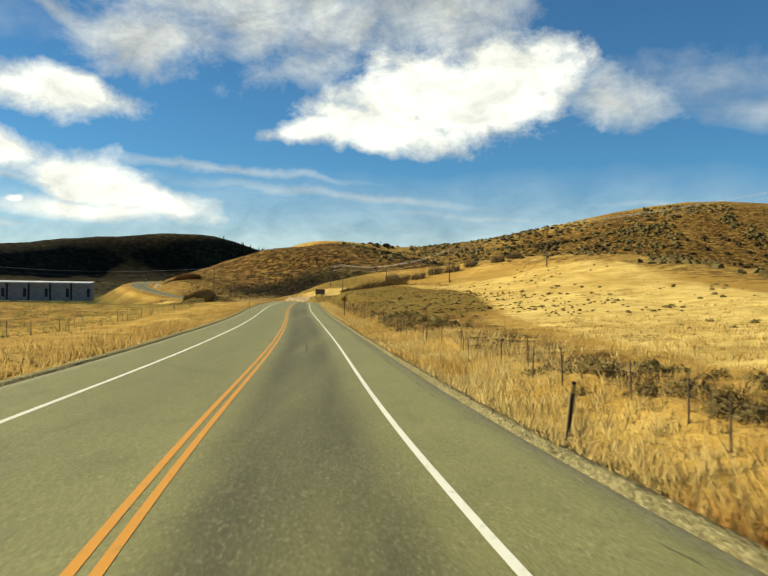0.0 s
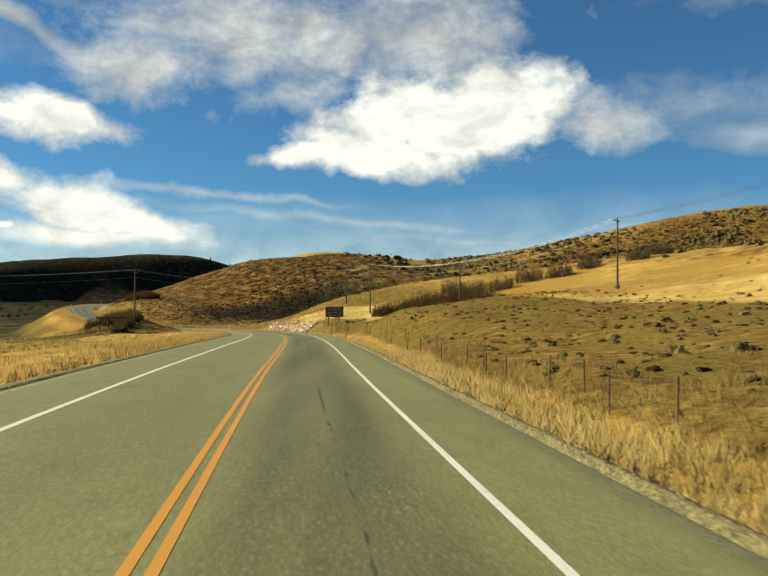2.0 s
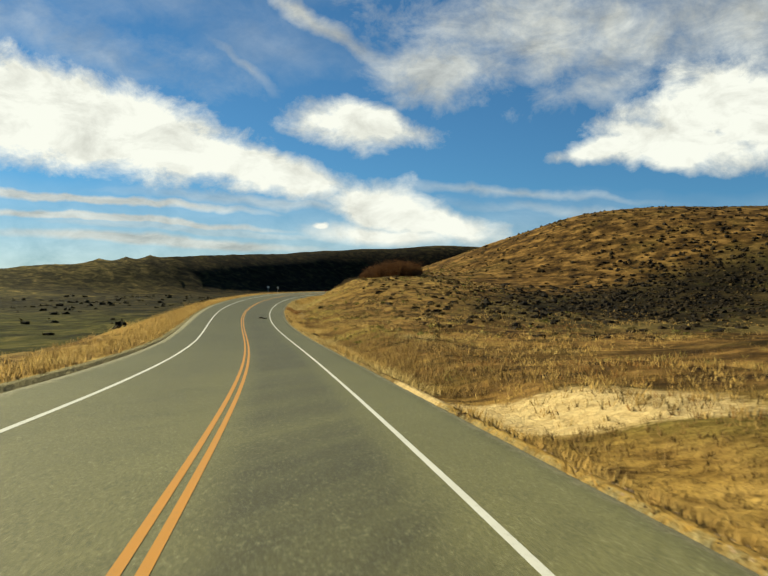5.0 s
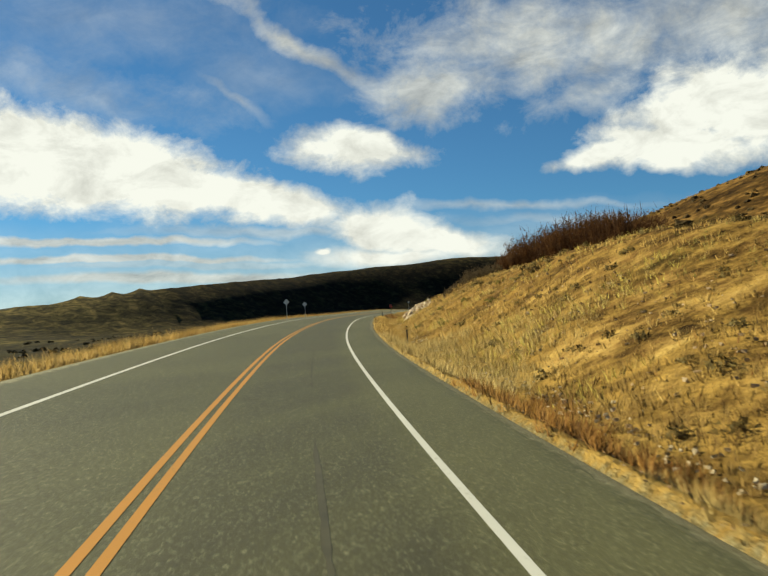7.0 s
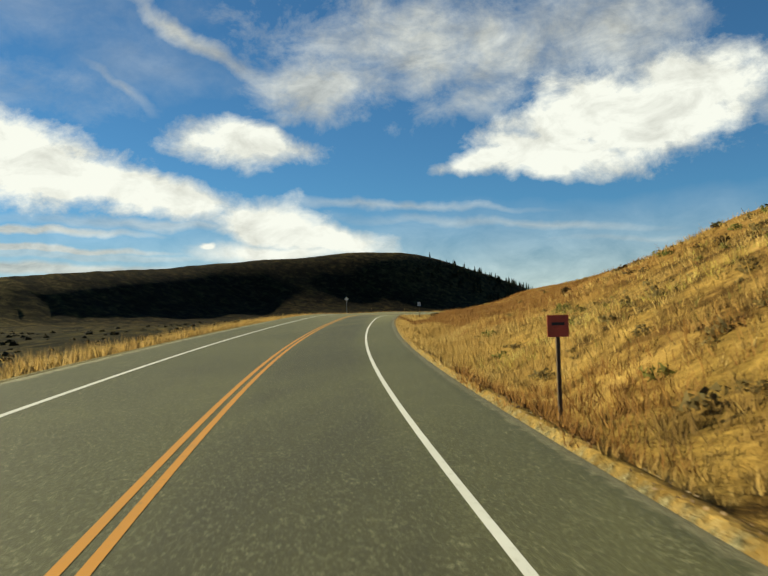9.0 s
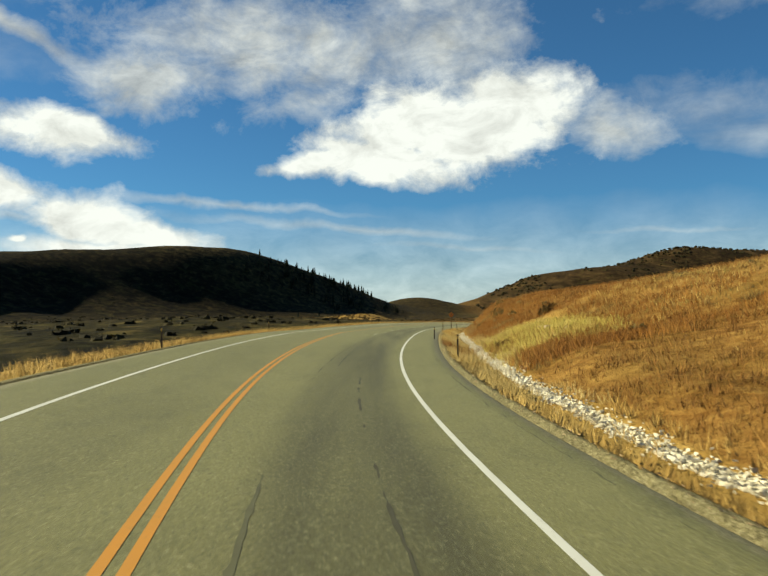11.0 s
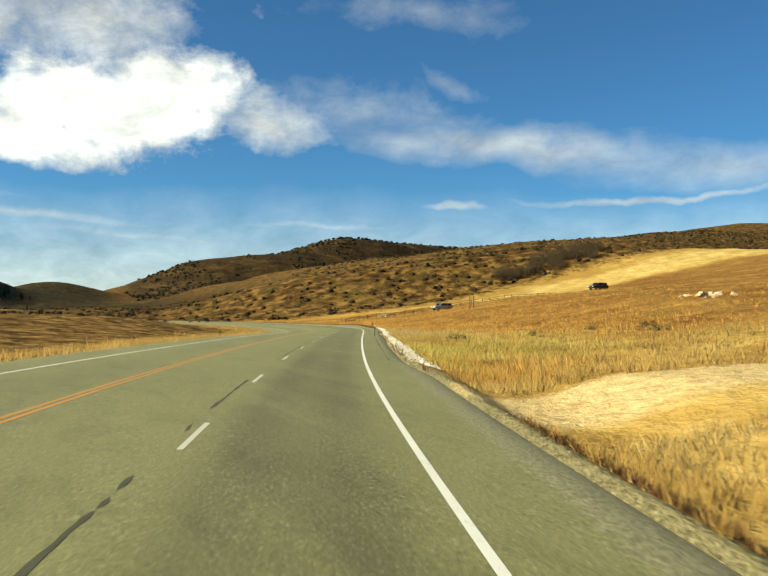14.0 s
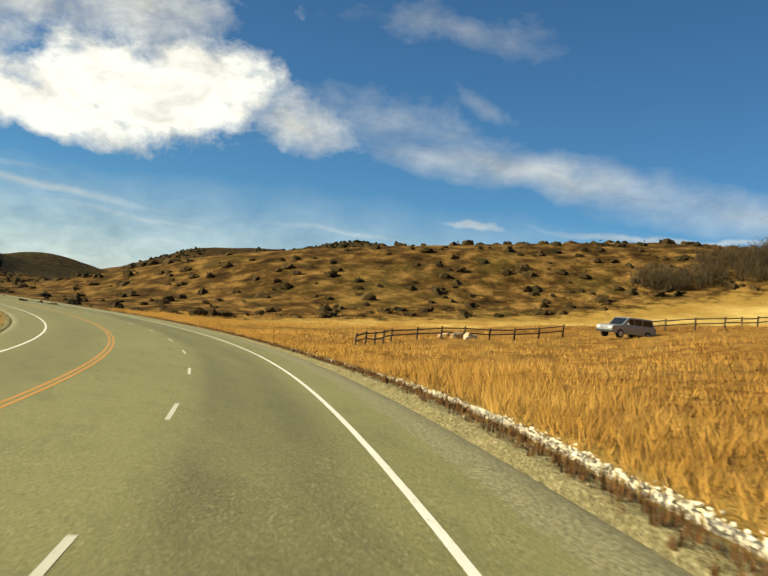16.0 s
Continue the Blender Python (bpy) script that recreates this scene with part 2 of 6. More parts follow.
    c = m.mix(m.step(m.math("ADD", m.attr("straw"), m.math("MULTIPLY", m.math("SUBTRACT", mid2, 0.5), 0.9)), 0.3, 0.7), c, straw)
    rusty = m.ramp(tuft, (0.3, (0.075, 0.03, 0.007)), (0.5, (0.165, 0.075, 0.017)), (0.7, (0.3, 0.165, 0.045)))
    rusty = m.mix(m.step(mid2, 0.42, 0.64), rusty, m.ramp(mid, (0.3, (0.14, 0.07, 0.016)), (0.7, (0.35, 0.2, 0.057))))
    c = m.mix(m.step(m.math("ADD", m.attr("rusty"), m.math("MULTIPLY", m.math("SUBTRACT", mid2, 0.5), 0.9)), 0.3, 0.7), c, rusty)
    green = m.ramp(fine, (0.3, (0.06, 0.06, 0.012)), (0.7, (0.2, 0.17, 0.04)))
    c = m.mix(m.math("MULTIPLY", m.step(m.noise(0.14, 3), 0.54, 0.66), 0.14), c, green)
    stony = m.ramp(m.noise(34.0, 5, 0.75), (0.36, (0.075, 0.06, 0.028)), (0.52, (0.18, 0.152, 0.074)), (0.66, (0.37, 0.32, 0.18)))
    c = m.mix(m.step(m.math("ADD", m.attr("gravel"), m.math("MULTIPLY", m.math("SUBTRACT", fine, 0.5), 0.7)), 0.4, 0.6), c, stony)
    chalk = m.ramp(m.noise(26.0, 4, 0.7), (0.4, (0.18, 0.14, 0.075)), (0.52, (0.45, 0.385, 0.25)), (0.66, (0.68, 0.62, 0.48)))
    c = m.mix(m.step(m.math("ADD", m.attr("chalk"), m.math("MULTIPLY", m.math("SUBTRACT", fine, 0.5), 0.9)), 0.42, 0.66), c, chalk)
    pale = m.ramp(m.noise(3.0, 6, 0.7), (0.3, (0.36, 0.245, 0.1)), (0.7, (0.6, 0.445, 0.21)))
    c = m.mix(m.step(m.math("ADD", m.attr("dirt"), m.math("MULTIPLY", m.math("SUBTRACT", fine, 0.5), 0.6)), 0.4, 0.7), c, pale)
    return m.done(c, m.math("ADD", mid, m.math("ADD", m.math("MULTIPLY", tuft, 0.5), m.math("MULTIPLY", fine, 0.3))), 0.22, 0.8)


def asphalt_mat():
    m = Mat("asphalt", 0.68, spec=0.28)
    grit, coarse = m.noise(60.0, 4, 0.75), m.noise(0.35, 5, 0.65, (1, 0.35, 1))
    c = m.ramp(grit, (0.32, (0.088, 0.082, 0.03)), (0.55, (0.185, 0.172, 0.064)), (0.75, (0.33, 0.31, 0.128)))
    c = m.mix(m.step(coarse, 0.35, 0.7), c, m.mix(0.5, c, (0.225, 0.21, 0.084)))
    blot = m.noise(1.6, 6, 0.7, (1.5, 0.5, 1), 0.4)
    c = m.mix(m.math("MULTIPLY", m.step(blot, 0.5, 0.72), 0.45), c, (0.085, 0.08, 0.03))
    # darker asphalt colour over the stretch from about 350 to 770 m
    c = m.mix(m.math("MULTIPLY", m.attr("dark_stretch"), 0.85), c, m.mix(m.step(coarse, 0.3, 0.7), (0.055, 0.054, 0.017), (0.1, 0.096, 0.035)))
    worn = m.attr("wheel")
    c = m.mix(m.math("MULTIPLY", worn, m.step(m.noise(0.6, 5, 0.6, (2.4, 0.09, 1)), 0.12, 0.6)), c, m.mix(0.85, c, (0.046, 0.042, 0.017)))
    edge = m.math("ADD", m.attr("rim"), m.math("MULTIPLY", m.math("SUBTRACT", m.noise(5.0, 5), 0.5), 0.8))
    c = m.mix(m.step(edge, 0.42, 0.56), c, m.ramp(m.noise(34.0, 5, 0.75), (0.36, (0.085, 0.074, 0.034)), (0.52, (0.21, 0.186, 0.09)), (0.66, (0.39, 0.35, 0.2))))
    chip = m.noise(42.0, 3, 0.7)
    c = m.mix(m.math("MULTIPLY", m.step(chip, 0.56, 0.68), 0.55), c, (0.42, 0.4, 0.22))
    c = m.mix(m.math("MULTIPLY", m.step(chip, 0.44, 0.34), 0.65), c, (0.032, 0.032, 0.017))
    return m.done(c, grit, 0.01, 0.5)


def paint_mat(name, color, dirt):
    m = Mat(name, 0.7)
    w = m.noise(14.0, 5, 0.75)
    c = m.mix(m.step(w, 0.58, 0.72), color, dirt)
    c = m.mix(m.math("MULTIPLY", m.noise(1.2, 3), 0.4), c, dirt)
    return m.done(c, w, 0.004, 0.3)


M_GROUND, M_ASPHALT = ground_mat(), asphalt_mat()
M_WHITE = paint_mat("white_road_paint", (0.66, 0.65, 0.57), (0.27, 0.25, 0.18))
M_YELLOW = paint_mat("yellow_road_paint", (0.54, 0.225, 0.025), (0.27, 0.17, 0.05))
M_OLDYELLOW = paint_mat("faded_yellow_road_paint", (0.46, 0.2, 0.035), (0.23, 0.18, 0.07))
M_DASH = paint_mat("worn_dash_paint", (0.5, 0.49, 0.4), (0.25, 0.23, 0.15))
TURN = [-55.075, -29.118, 0.532, 5.951, 1.187, 3.190, -6.645, -1.026, -6.077, 6.900, 8.868, 30.429, 12.023, 28.714, 38.802, 17.691, 7.844, 9.684, 8.261, -2.341, -13.710, -13.342, -7.468, -14.416, -8.536, -6.136, -13.362, -16.752, -14.163, -10.219, -8.609, -11.781, -20.993, -31.477, -25.788, -3.764, -5.955, -16.250, -17.677, -16.615, -10.580, -23.900, -14.946, -12.597, -2.357, -4.390, 8.307, 36.398, 30.627, 44.775, 46.177, 43.287, 37.515, 30.508, 23.319, 16.529, 10.380]  # bend of the road every 25 m, 1e-4 per metre
GRADE = [-4.5628, -2.3020, -0.9536, -0.1326, -0.9728, -1.1135, -1.9574, -1.1205, -2.6008, -0.0942, 2.7982, 2.8628, 2.7394, 2.0370, 2.1625, 2.5419, -0.0180, 1.1997, -0.3125, -0.3027, -0.0199, -0.3352, -0.8127, -1.1861, -1.3306, -0.9584, -0.9140, -0.7543, -0.6414, -0.5702, -0.5360]  # climb every 50 m, per cent
BANK = [-0.994, 3.825, 2.979, 3.742, -0.202, 2.784, 2.670, 7.691, 6.777, 5.418, 5.008, 5.292, 3.109, 5.845, 3.093, -1.225, -7.018, -4.504, -1.734, -0.692, -0.345]  # fall across the road every 75 m, per cent
HEAD, LANE, WIDER, WIDE_A, WIDE_B, DASH_OFF, LEFT_LANE, LEFT_MORE, DASH_AT = 7.35226, 3.484, 3.440, 781.6, 867.6, 3.473, 3.517, 0.340, -1.751
HILLS = [  # x, y, height, half length along and across, turn
    (-26, 828, 12.2, 64, 56, 6),
    (-34, 687, 22.8, 107, 41, 29),
    (342, 897, 90.3, 124, 187, 3),
    (71, 345, 17.8, 125, 35, 1),
    (-694, 1479, 56.7, 308, 50, -3),
    (-495, 2289, 126.6, 421, 100, -25),
    (-54, 808, 11.7, 73, 51, 10),
    (709, 3539, 174.3, 168, 234, 1),
    (84, 1852, 31.3, 596, 66, 0),
    (308, 1526, 52.7, 150, 116, -38),
    (27, 1136, 5.8, 59, 142, -4),
    (-90, 643, 19.1, 49, 31, 50),
    (1, 380, 10.5, 30, 33, -7),
    (-40, 1293, 16.0, 24, 66, -22),
    (-287, 1165, 5.3, 132, 50, 5),
    (-117, 542, 5.4, 34, 21, 19),
    (3, 270, 3.0, 32, 12, -26),
    (-128, 585, 2.2, 13, 13, 0),
    (-121, 3189, 49.1, 134, 118, -9),
    (405, 3333, 101.3, 125, 333, -36),
    (1231, 3702, 200.3, 189, 383, -11),
    (245, 2970, 44.7, 341, 84, 4),
    (429, 1834, 51.3, 193, 194, 1),
    (-4, 1624, 6.6, 45, 60, 2),
    (555, 1570, 55.7, 200, 90, 12),
    (17, 1377, 9.2, 74, 34, 11),
    (-189, 1490, 7.1, 57, 53, -0),
    (195, 1401, 9.4, 129, 40, 12),
]
CUT_S, CUT_W = [0, 150, 250, 330, 420, 480, 650, 760, 900, 980, 1060, 1200], [40.0, 30.0, 7.9, 13.0, 46.2, 20.0, 7.8, 37.5, 7.2, 7.2, 39.1, 47.1]
FALL_S, FALL_D = [0, 300, 420, 520, 900, 1000, 1080, 1300], [1.5, 1.5, 4.0, 9.8, 9.6, 5.0, 3.1, -2.4]
# ---- the road's line and the lie of the land, in metres of the road ----
ds = 2.0
S = np.arange(-20.0, 1420.0, ds)
bend = np.interp(S, -20 + 25.0 * np.arange(len(TURN)), TURN) * 1e-4
grade = np.interp(S, -20 + 50.0 * np.arange(len(GRADE)), GRADE) * 1e-2
heading = np.cumsum(bend) * ds
heading += math.radians(HEAD) - np.interp(0, S, heading)
RX, RY, RZ = (np.cumsum(v) * ds for v in (-np.sin(heading), np.cos(heading), grade))
RX, RY, RZ = (v - np.interp(0, S, v) for v in (RX, RY, RZ))
bank = np.interp(S, -20 + 75.0 * np.arange(len(BANK)), BANK) * 1e-2
wider = np.clip((S - WIDE_A) / (WIDE_B - WIDE_A), 0, 1)
yellow_off = LANE + WIDER * wider
left_off = yellow_off + LEFT_LANE + LEFT_MORE * wider


def bump(x, y, cx, cy, tall, along, across, turn):
    """A smooth hill: height, half lengths along and across, and the turn of its long axis."""
    c, s = math.cos(math.radians(turn)), math.sin(math.radians(turn))
    u, v = (x - cx) * c + (y - cy) * s, -(x - cx) * s + (y - cy) * c
    return tall * np.exp(-0.5 * ((u / across) ** 2 + (v / along) ** 2))


def smooth(a, b, v):
    t = np.clip((v - a) / (b - a), 0, 1)
    return t * t * (3 - 2 * t)


def on_road(y):
    """Place along the road for a y, with the right line's x and z, and the road's heading and half widths."""
    s = np.interp(y, RY, S)
    return s, np.interp(y, RY, RX), np.interp(y, RY, RZ), np.interp(y, RY, heading)


def land(x, y, hills):
    """Height of the ground, without its small bumps."""
    s, rx, rz, th = on_road(y)
    c = np.cos(th)
    right = (x - rx) * c
    off = np.interp(s, S, left_off)
    left = -right - off
    bk = np.interp(s, S, bank)
    road_z = rz + np.clip(-right, -3, off + 3) * bk
    base = np.zeros_like(x)
    for h in hills:
        base = base + bump(x, y, *h)
    # ditch and cut on the right, verge and fall on the left
    cut = np.interp(s, CUT_S, CUT_W)
    ditch = (-0.75 + 0.55 * smooth(1040, 1075, s)) * smooth(2.3, 4.2, right) * (1 - smooth(5.0, 9.0, right))
    fall = np.interp(s, FALL_S, FALL_D)
    blend = smooth(3.5, 3.5 + cut, right) + smooth(3.5, 45.0, left) + smooth(1430, 1620, y)
    verge = -0.35 * smooth(2.0, 4.5, left) - fall * smooth(4.0, 28.0, left)
    return road_z + ditch + verge + base * np.clip(blend, 0, 1)
# ---- ground and road ----
def part(name, bm, material, parent=None, label=""):
    """One mesh object from a bmesh in metres of the road, under a thing or a part."""
    me = bpy.data.meshes.new(name)
    bm.transform(Matrix.Scale(U, 4))
    bm.to_mesh(me)
    bm.free()
    me.materials.append(material)
    ob = new(name, me)
    ob.parent = parent
    return tagged(ob, label)


def raw_mesh(name, verts, faces, material, attrs=(), flat=True):
    """A large mesh from arrays, in metres of the road."""
    verts, faces = np.asarray(verts, np.float32) * U, np.asarray(faces, np.int32)
    me = bpy.data.meshes.new(name)
    k = faces.shape[1]
    me.vertices.add(len(verts))
    me.vertices.foreach_set("co", verts.ravel())
    me.loops.add(faces.size)
    me.loops.foreach_set("vertex_index", faces.ravel())
    me.polygons.add(len(faces))
    me.polygons.foreach_set("loop_start", np.arange(0, faces.size, k, dtype=np.int32))
    me.polygons.foreach_set("use_smooth", np.full(len(faces), not flat))
    for key, v in attrs:
        me.attributes.new(key, "FLOAT", "POINT").data.foreach_set("value", np.asarray(v, np.float32).ravel())
    me.materials.append(material)
    me.update(calc_edges=True)
    me.validate()
    return new(name, me)


def lattice(nr, nc, base=0):
    i = np.arange(nr - 1)[:, None] * nc + np.arange(nc - 1)[None]
    return np.stack([i, i + 1, i + nc + 1, i + nc], -1).reshape(-1, 4) + base


def ripple(x, y, size, seed=0):
    """Smooth random numbers over the plan, -1 to 1, with the given grain."""
    x, y = x / size + seed * 17.3, y / size - seed * 9.1
    i, j = np.floor(x), np.floor(y)
    u, v = x - i, y - j
    u, v = u * u * (3 - 2 * u), v * v * (3 - 2 * v)

    def h(a, b):
        w = np.sin(a * 127.1 + b * 311.7 + seed * 74.7) * 43758.5453
        return (w - np.floor(w)) * 2 - 1

    return (h(i, j) * (1 - u) + h(i + 1, j) * u) * (1 - v) + (h(i, j + 1) * (1 - u) + h(i + 1, j + 1) * u) * v


def edge_right(s):
    """Where the asphalt ends, to the right of the white line."""
    return 2.25 - 0.5 * smooth(1050, 1062, s) * (1 - smooth(1112, 1150, s))


def sides(x, y):
    s, rx, rz, th = on_road(y)
    right = (x - rx) * np.cos(th)
    return s, right, -right - np.interp(s, S, left_off)


def height(x, y):
    """Height of the ground, with its bumps."""
    x, y = np.asarray(x, float), np.asarray(y, float)
    s, right, left = sides(x, y)
    away = np.maximum(right, left)
    z = land(x, y, HILLS)
    z = z + smooth(3, 9, away) * (0.16 * ripple(x, y, 2.3, 1) + 0.3 * ripple(x, y, 7.0, 2))
    z = z + smooth(12, 90, away) * (0.5 * ripple(x, y, 22.0, 3)) + smooth(80, 220, away) * 1.6 * ripple(x, y, 60.0, 4)
    far = smooth(300, 900, np.hypot(away, np.maximum(0, y - 1250)))
    z = z + far * (3 * ripple(x, y, 190.0, 5) + 2 * ripple(x, y, 80.0, 6))
    z = z + 0.9 * smooth(5.8, 8.5, right) * smooth(280, 294, s) * (1 - smooth(346, 360, s)) * (1 - smooth(9, 34, right))
    z = z + bump(x, y, -69, 331, 3.2, 19, 6.0, 12) * smooth(4, 9, left)
    z = z + bump(x, y, -77, 1183, -0.8, 13, 9, 0) + bump(x, y, -7, 310, 1.3, 7, 11, 0) + bump(x, y, -98, 1138, 0.9, 10, 8, 0)
    return np.where((right < edge_right(s) - 0.05) & (left < 2.2), z - 0.25, z)


def lining(s):
    """How far right of the white line the band of white stones lies."""
    return np.interp(s, [770, 860, 920, 995, 1040, 1060, 1095, 1105, 1118, 1140, 1160, 1180, 1300], [5.3, 5.0, 4.4, 4.0, 3.8, 2.4, 2.35, 2.2, 2.3, 2.55, 3.1, 3.75, 3.75])


rows_y = np.concatenate([np.arange(-60, 1240, 2.5), 1240 + np.cumsum(np.geomspace(2.6, 75, 140))])
steps = np.concatenate([np.linspace(1.36, 12, 45), 12 + np.cumsum(np.geomspace(0.5, 170, 76))])
ss, rx, rz, th = on_road(rows_y)
lo = np.interp(ss, S, left_off)
xr = rx[:, None] + steps[None] / np.cos(th)[:, None]
xl = (rx - lo / np.cos(th))[:, None] - steps[None, ::-1] / np.cos(th)[:, None]
gx = np.concatenate([xl, xr], 1)
gy = np.repeat(rows_y[:, None], gx.shape[1], 1)
gz = height(gx, gy)
gs, gright, gleft = sides(gx, gy)
away = np.maximum(gright, gleft)
gravel = np.clip(1.05 - (gright - 2.0 + 0.4 * smooth(340, 380, gs) * (1 - smooth(700, 770, gs)) - 0.35 * smooth(1145, 1175, gs)) / 1.2, 0, 1) * (gright > 0) + np.clip(1.1 - (gleft - 2.0) / 1.7, 0, 1) * (gleft > 0)
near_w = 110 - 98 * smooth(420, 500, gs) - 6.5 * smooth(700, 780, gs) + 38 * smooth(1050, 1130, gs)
# wood: scrub cover to the left, with shade painted in for the turned-away slope
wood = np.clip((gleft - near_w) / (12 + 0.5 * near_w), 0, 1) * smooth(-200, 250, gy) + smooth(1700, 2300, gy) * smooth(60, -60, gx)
knoll = smooth(25, 0, np.abs(gright - 100) - 86) * smooth(330, 420, gs) * (1 - smooth(700, 780, gs)) * (1 - 0.36 * smooth(490, 530, gs) * (1 - smooth(30, 45, gright)))
bands = 0.5 + 0.5 * ripple(gs * 0.35 + 0.2 * gright, gright, 26.0, 51)
hillside = smooth(66, 84, gright) * (1 - smooth(300, 420, gs))
scrub = 0.7 * smooth(5, 9, gleft) * smooth(290, 310, gs) * (1 - smooth(430, 470, gs)) + 1.0 * knoll + 0.75 * smooth(1750, 1900, gy) + 0.5 * smooth(18, 30, gleft) * (1 - smooth(380, 430, gs)) + 0.75 * smooth(5, 9, gleft) * smooth(1030, 1070, gs) * (1 - smooth(1240, 1290, gy))
scrub = scrub + 0.3 * smooth(862, 880, gs) * (1 - smooth(955, 985, gs)) * smooth(5, 8, gright) * (1 - smooth(90, 120, gright)) + 0.2 * smooth(690, 740, gs) * (1 - smooth(850, 900, gs)) * smooth(7, 20, gright)
scrub = scrub + 1.2 * smooth(1232, 1256, gy) * smooth(-60, 30, gx + 160) + (0.25 + 0.6 * bands) * hillside + (0.2 + 0.65 * bands) * smooth(150, 230, gright) * smooth(250, 400, gs) * (1 - smooth(1100, 1230, gy))
scrub = scrub + 0.75 * smooth(7, 9, gright) * (1 - smooth(0, 5, gright - np.interp(gs, [0, 40, 100, 140], [10, 11, 17, 20]))) * (1 - smooth(110, 150, gs))
scrub = np.clip(scrub + 1.1 * smooth(0.15, 0.5, bump(gx, gy, -69, 331, 1.0, 21, 8.0, 12)), 0, 1.2)
gravel = gravel * (1 - smooth(1380, 1430, gy))
field_edge = np.interp(gs, [-20, 20, 103, 200, 240, 262], [12, 12, 20, 34, 34, 24])
olive = 0.95 * smooth(95, 135, gs) * (1 - smooth(300, 340, gs)) * smooth(5.4, 7.5, gright) * (1 - smooth(0, 8, gright - field_edge)) + 0.75 * smooth(335, 350, gs) * (1 - smooth(395, 410, gs)) * smooth(5, 8, gright) * (1 - smooth(40, 60, gright))
olive = olive + 0.22 * smooth(440, 480, gs) * (1 - smooth(660, 720, gs)) * smooth(5, 8, gright) * (1 - smooth(60, 80, gright))
brushy = np.maximum(smooth(1690, 1830, gy) * smooth(20, 120, gx), 0.22 * smooth(1248, 1275, gy) * (gright > 0))
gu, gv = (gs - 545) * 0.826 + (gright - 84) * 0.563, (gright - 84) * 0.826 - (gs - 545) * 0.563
# gully: dark brush, and the knoll's shaded fold painted into the ground colour
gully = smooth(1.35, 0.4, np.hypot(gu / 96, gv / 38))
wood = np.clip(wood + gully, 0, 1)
# deep: shade painted onto the gully and left valley; the berm is darkened too
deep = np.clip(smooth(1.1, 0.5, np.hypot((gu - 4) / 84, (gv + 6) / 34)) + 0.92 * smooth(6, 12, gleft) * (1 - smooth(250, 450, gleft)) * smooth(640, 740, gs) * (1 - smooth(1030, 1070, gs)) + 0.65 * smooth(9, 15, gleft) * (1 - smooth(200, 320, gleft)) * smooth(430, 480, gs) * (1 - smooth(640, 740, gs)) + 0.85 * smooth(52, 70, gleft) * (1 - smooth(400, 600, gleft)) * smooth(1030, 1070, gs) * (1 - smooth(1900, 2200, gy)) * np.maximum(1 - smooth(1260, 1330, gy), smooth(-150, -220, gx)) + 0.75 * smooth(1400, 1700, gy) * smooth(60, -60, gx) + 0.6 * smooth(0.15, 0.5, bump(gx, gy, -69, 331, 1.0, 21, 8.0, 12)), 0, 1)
track = np.clip(1.6 - np.abs(gs - 1046 + 0.12 * gright) / 3.2, 0, 1) * smooth(1.5, 3, gright) * (1 - smooth(60, 75, gright))
apron = np.clip(1.5 - np.abs(gs - 396 - 0.15 * gright) / 4.5, 0, 1) * smooth(1, 2, gright) * (1 - smooth(9, 15, gright))
turnout = smooth(1.2, 2, gleft) * (1 - smooth(5, 8, gleft)) * smooth(296, 312, gs) * (1 - smooth(366, 376, gs))
dirt = np.clip(track + apron + 0.15 * turnout, 0, 1)
gravel = np.maximum(gravel, 0.62 * turnout)
drive = smooth(1201, 1216, gy + 4 * ripple(gx, gy, 18.0, 52)) * smooth(-84, -70, gx)
straw = (0.95 - 0.4 * smooth(110, 170, gs)) * smooth(0, 5, gright - field_edge) * (1 - smooth(0, 9, gright - np.interp(gs, [0, 120, 145, 230], [66, 62, 65, 80]))) * (1 - smooth(256, 276, gs))
straw = straw + 0.58 * drive * (1 - smooth(1230, 1243, gy + 5 * ripple(gx, gy, 14.0, 53))) * (1 - smooth(150, 190, gx))
straw = straw + 0.4 * smooth(830, 840, gs) * (1 - smooth(854, 864, gs)) * smooth(5, 7, gright) * (1 - smooth(10, 15, gright)) + 0.38 * smooth(300, 312, gs) * (1 - smooth(345, 365, gs)) * smooth(9, 11, gright) * (1 - smooth(24, 34, gright))
rusty = 0.95 * (smooth(675, 715, gs) * (1 - smooth(828, 840, gs)) + smooth(856, 868, gs) * (1 - smooth(900, 925, gs)) + 0.8 * smooth(828, 840, gs) * (1 - smooth(856, 868, gs)) * smooth(11, 15, gright)) * smooth(5, 6.5, gright) * (1 - smooth(60, 90, gright))
rusty = rusty + 0.9 * smooth(1050, 1090, gs) * smooth(0, 4, gright - np.interp(gs, [1080, 1110, 1160], [16, 9, 3])) * (1 - drive) * (1 - smooth(1240, 1290, gs)) * (1 - smooth(170, 230, gright))
rusty = rusty + 0.42 * smooth(905, 925, gs) * (1 - smooth(955, 990, gs)) * smooth(5, 6.5, gright) * (1 - smooth(60, 90, gright))
straw = straw + 0.5 * smooth(290, 300, gs) * (1 - smooth(345, 360, gs)) * smooth(11, 15, gright) * (1 - smooth(34, 44, gright))
straw = straw + 0.5 * smooth(362, 378, gs) * (1 - smooth(425, 445, gs)) * smooth(7, 10, gleft) * (1 - smooth(30, 45, gleft))
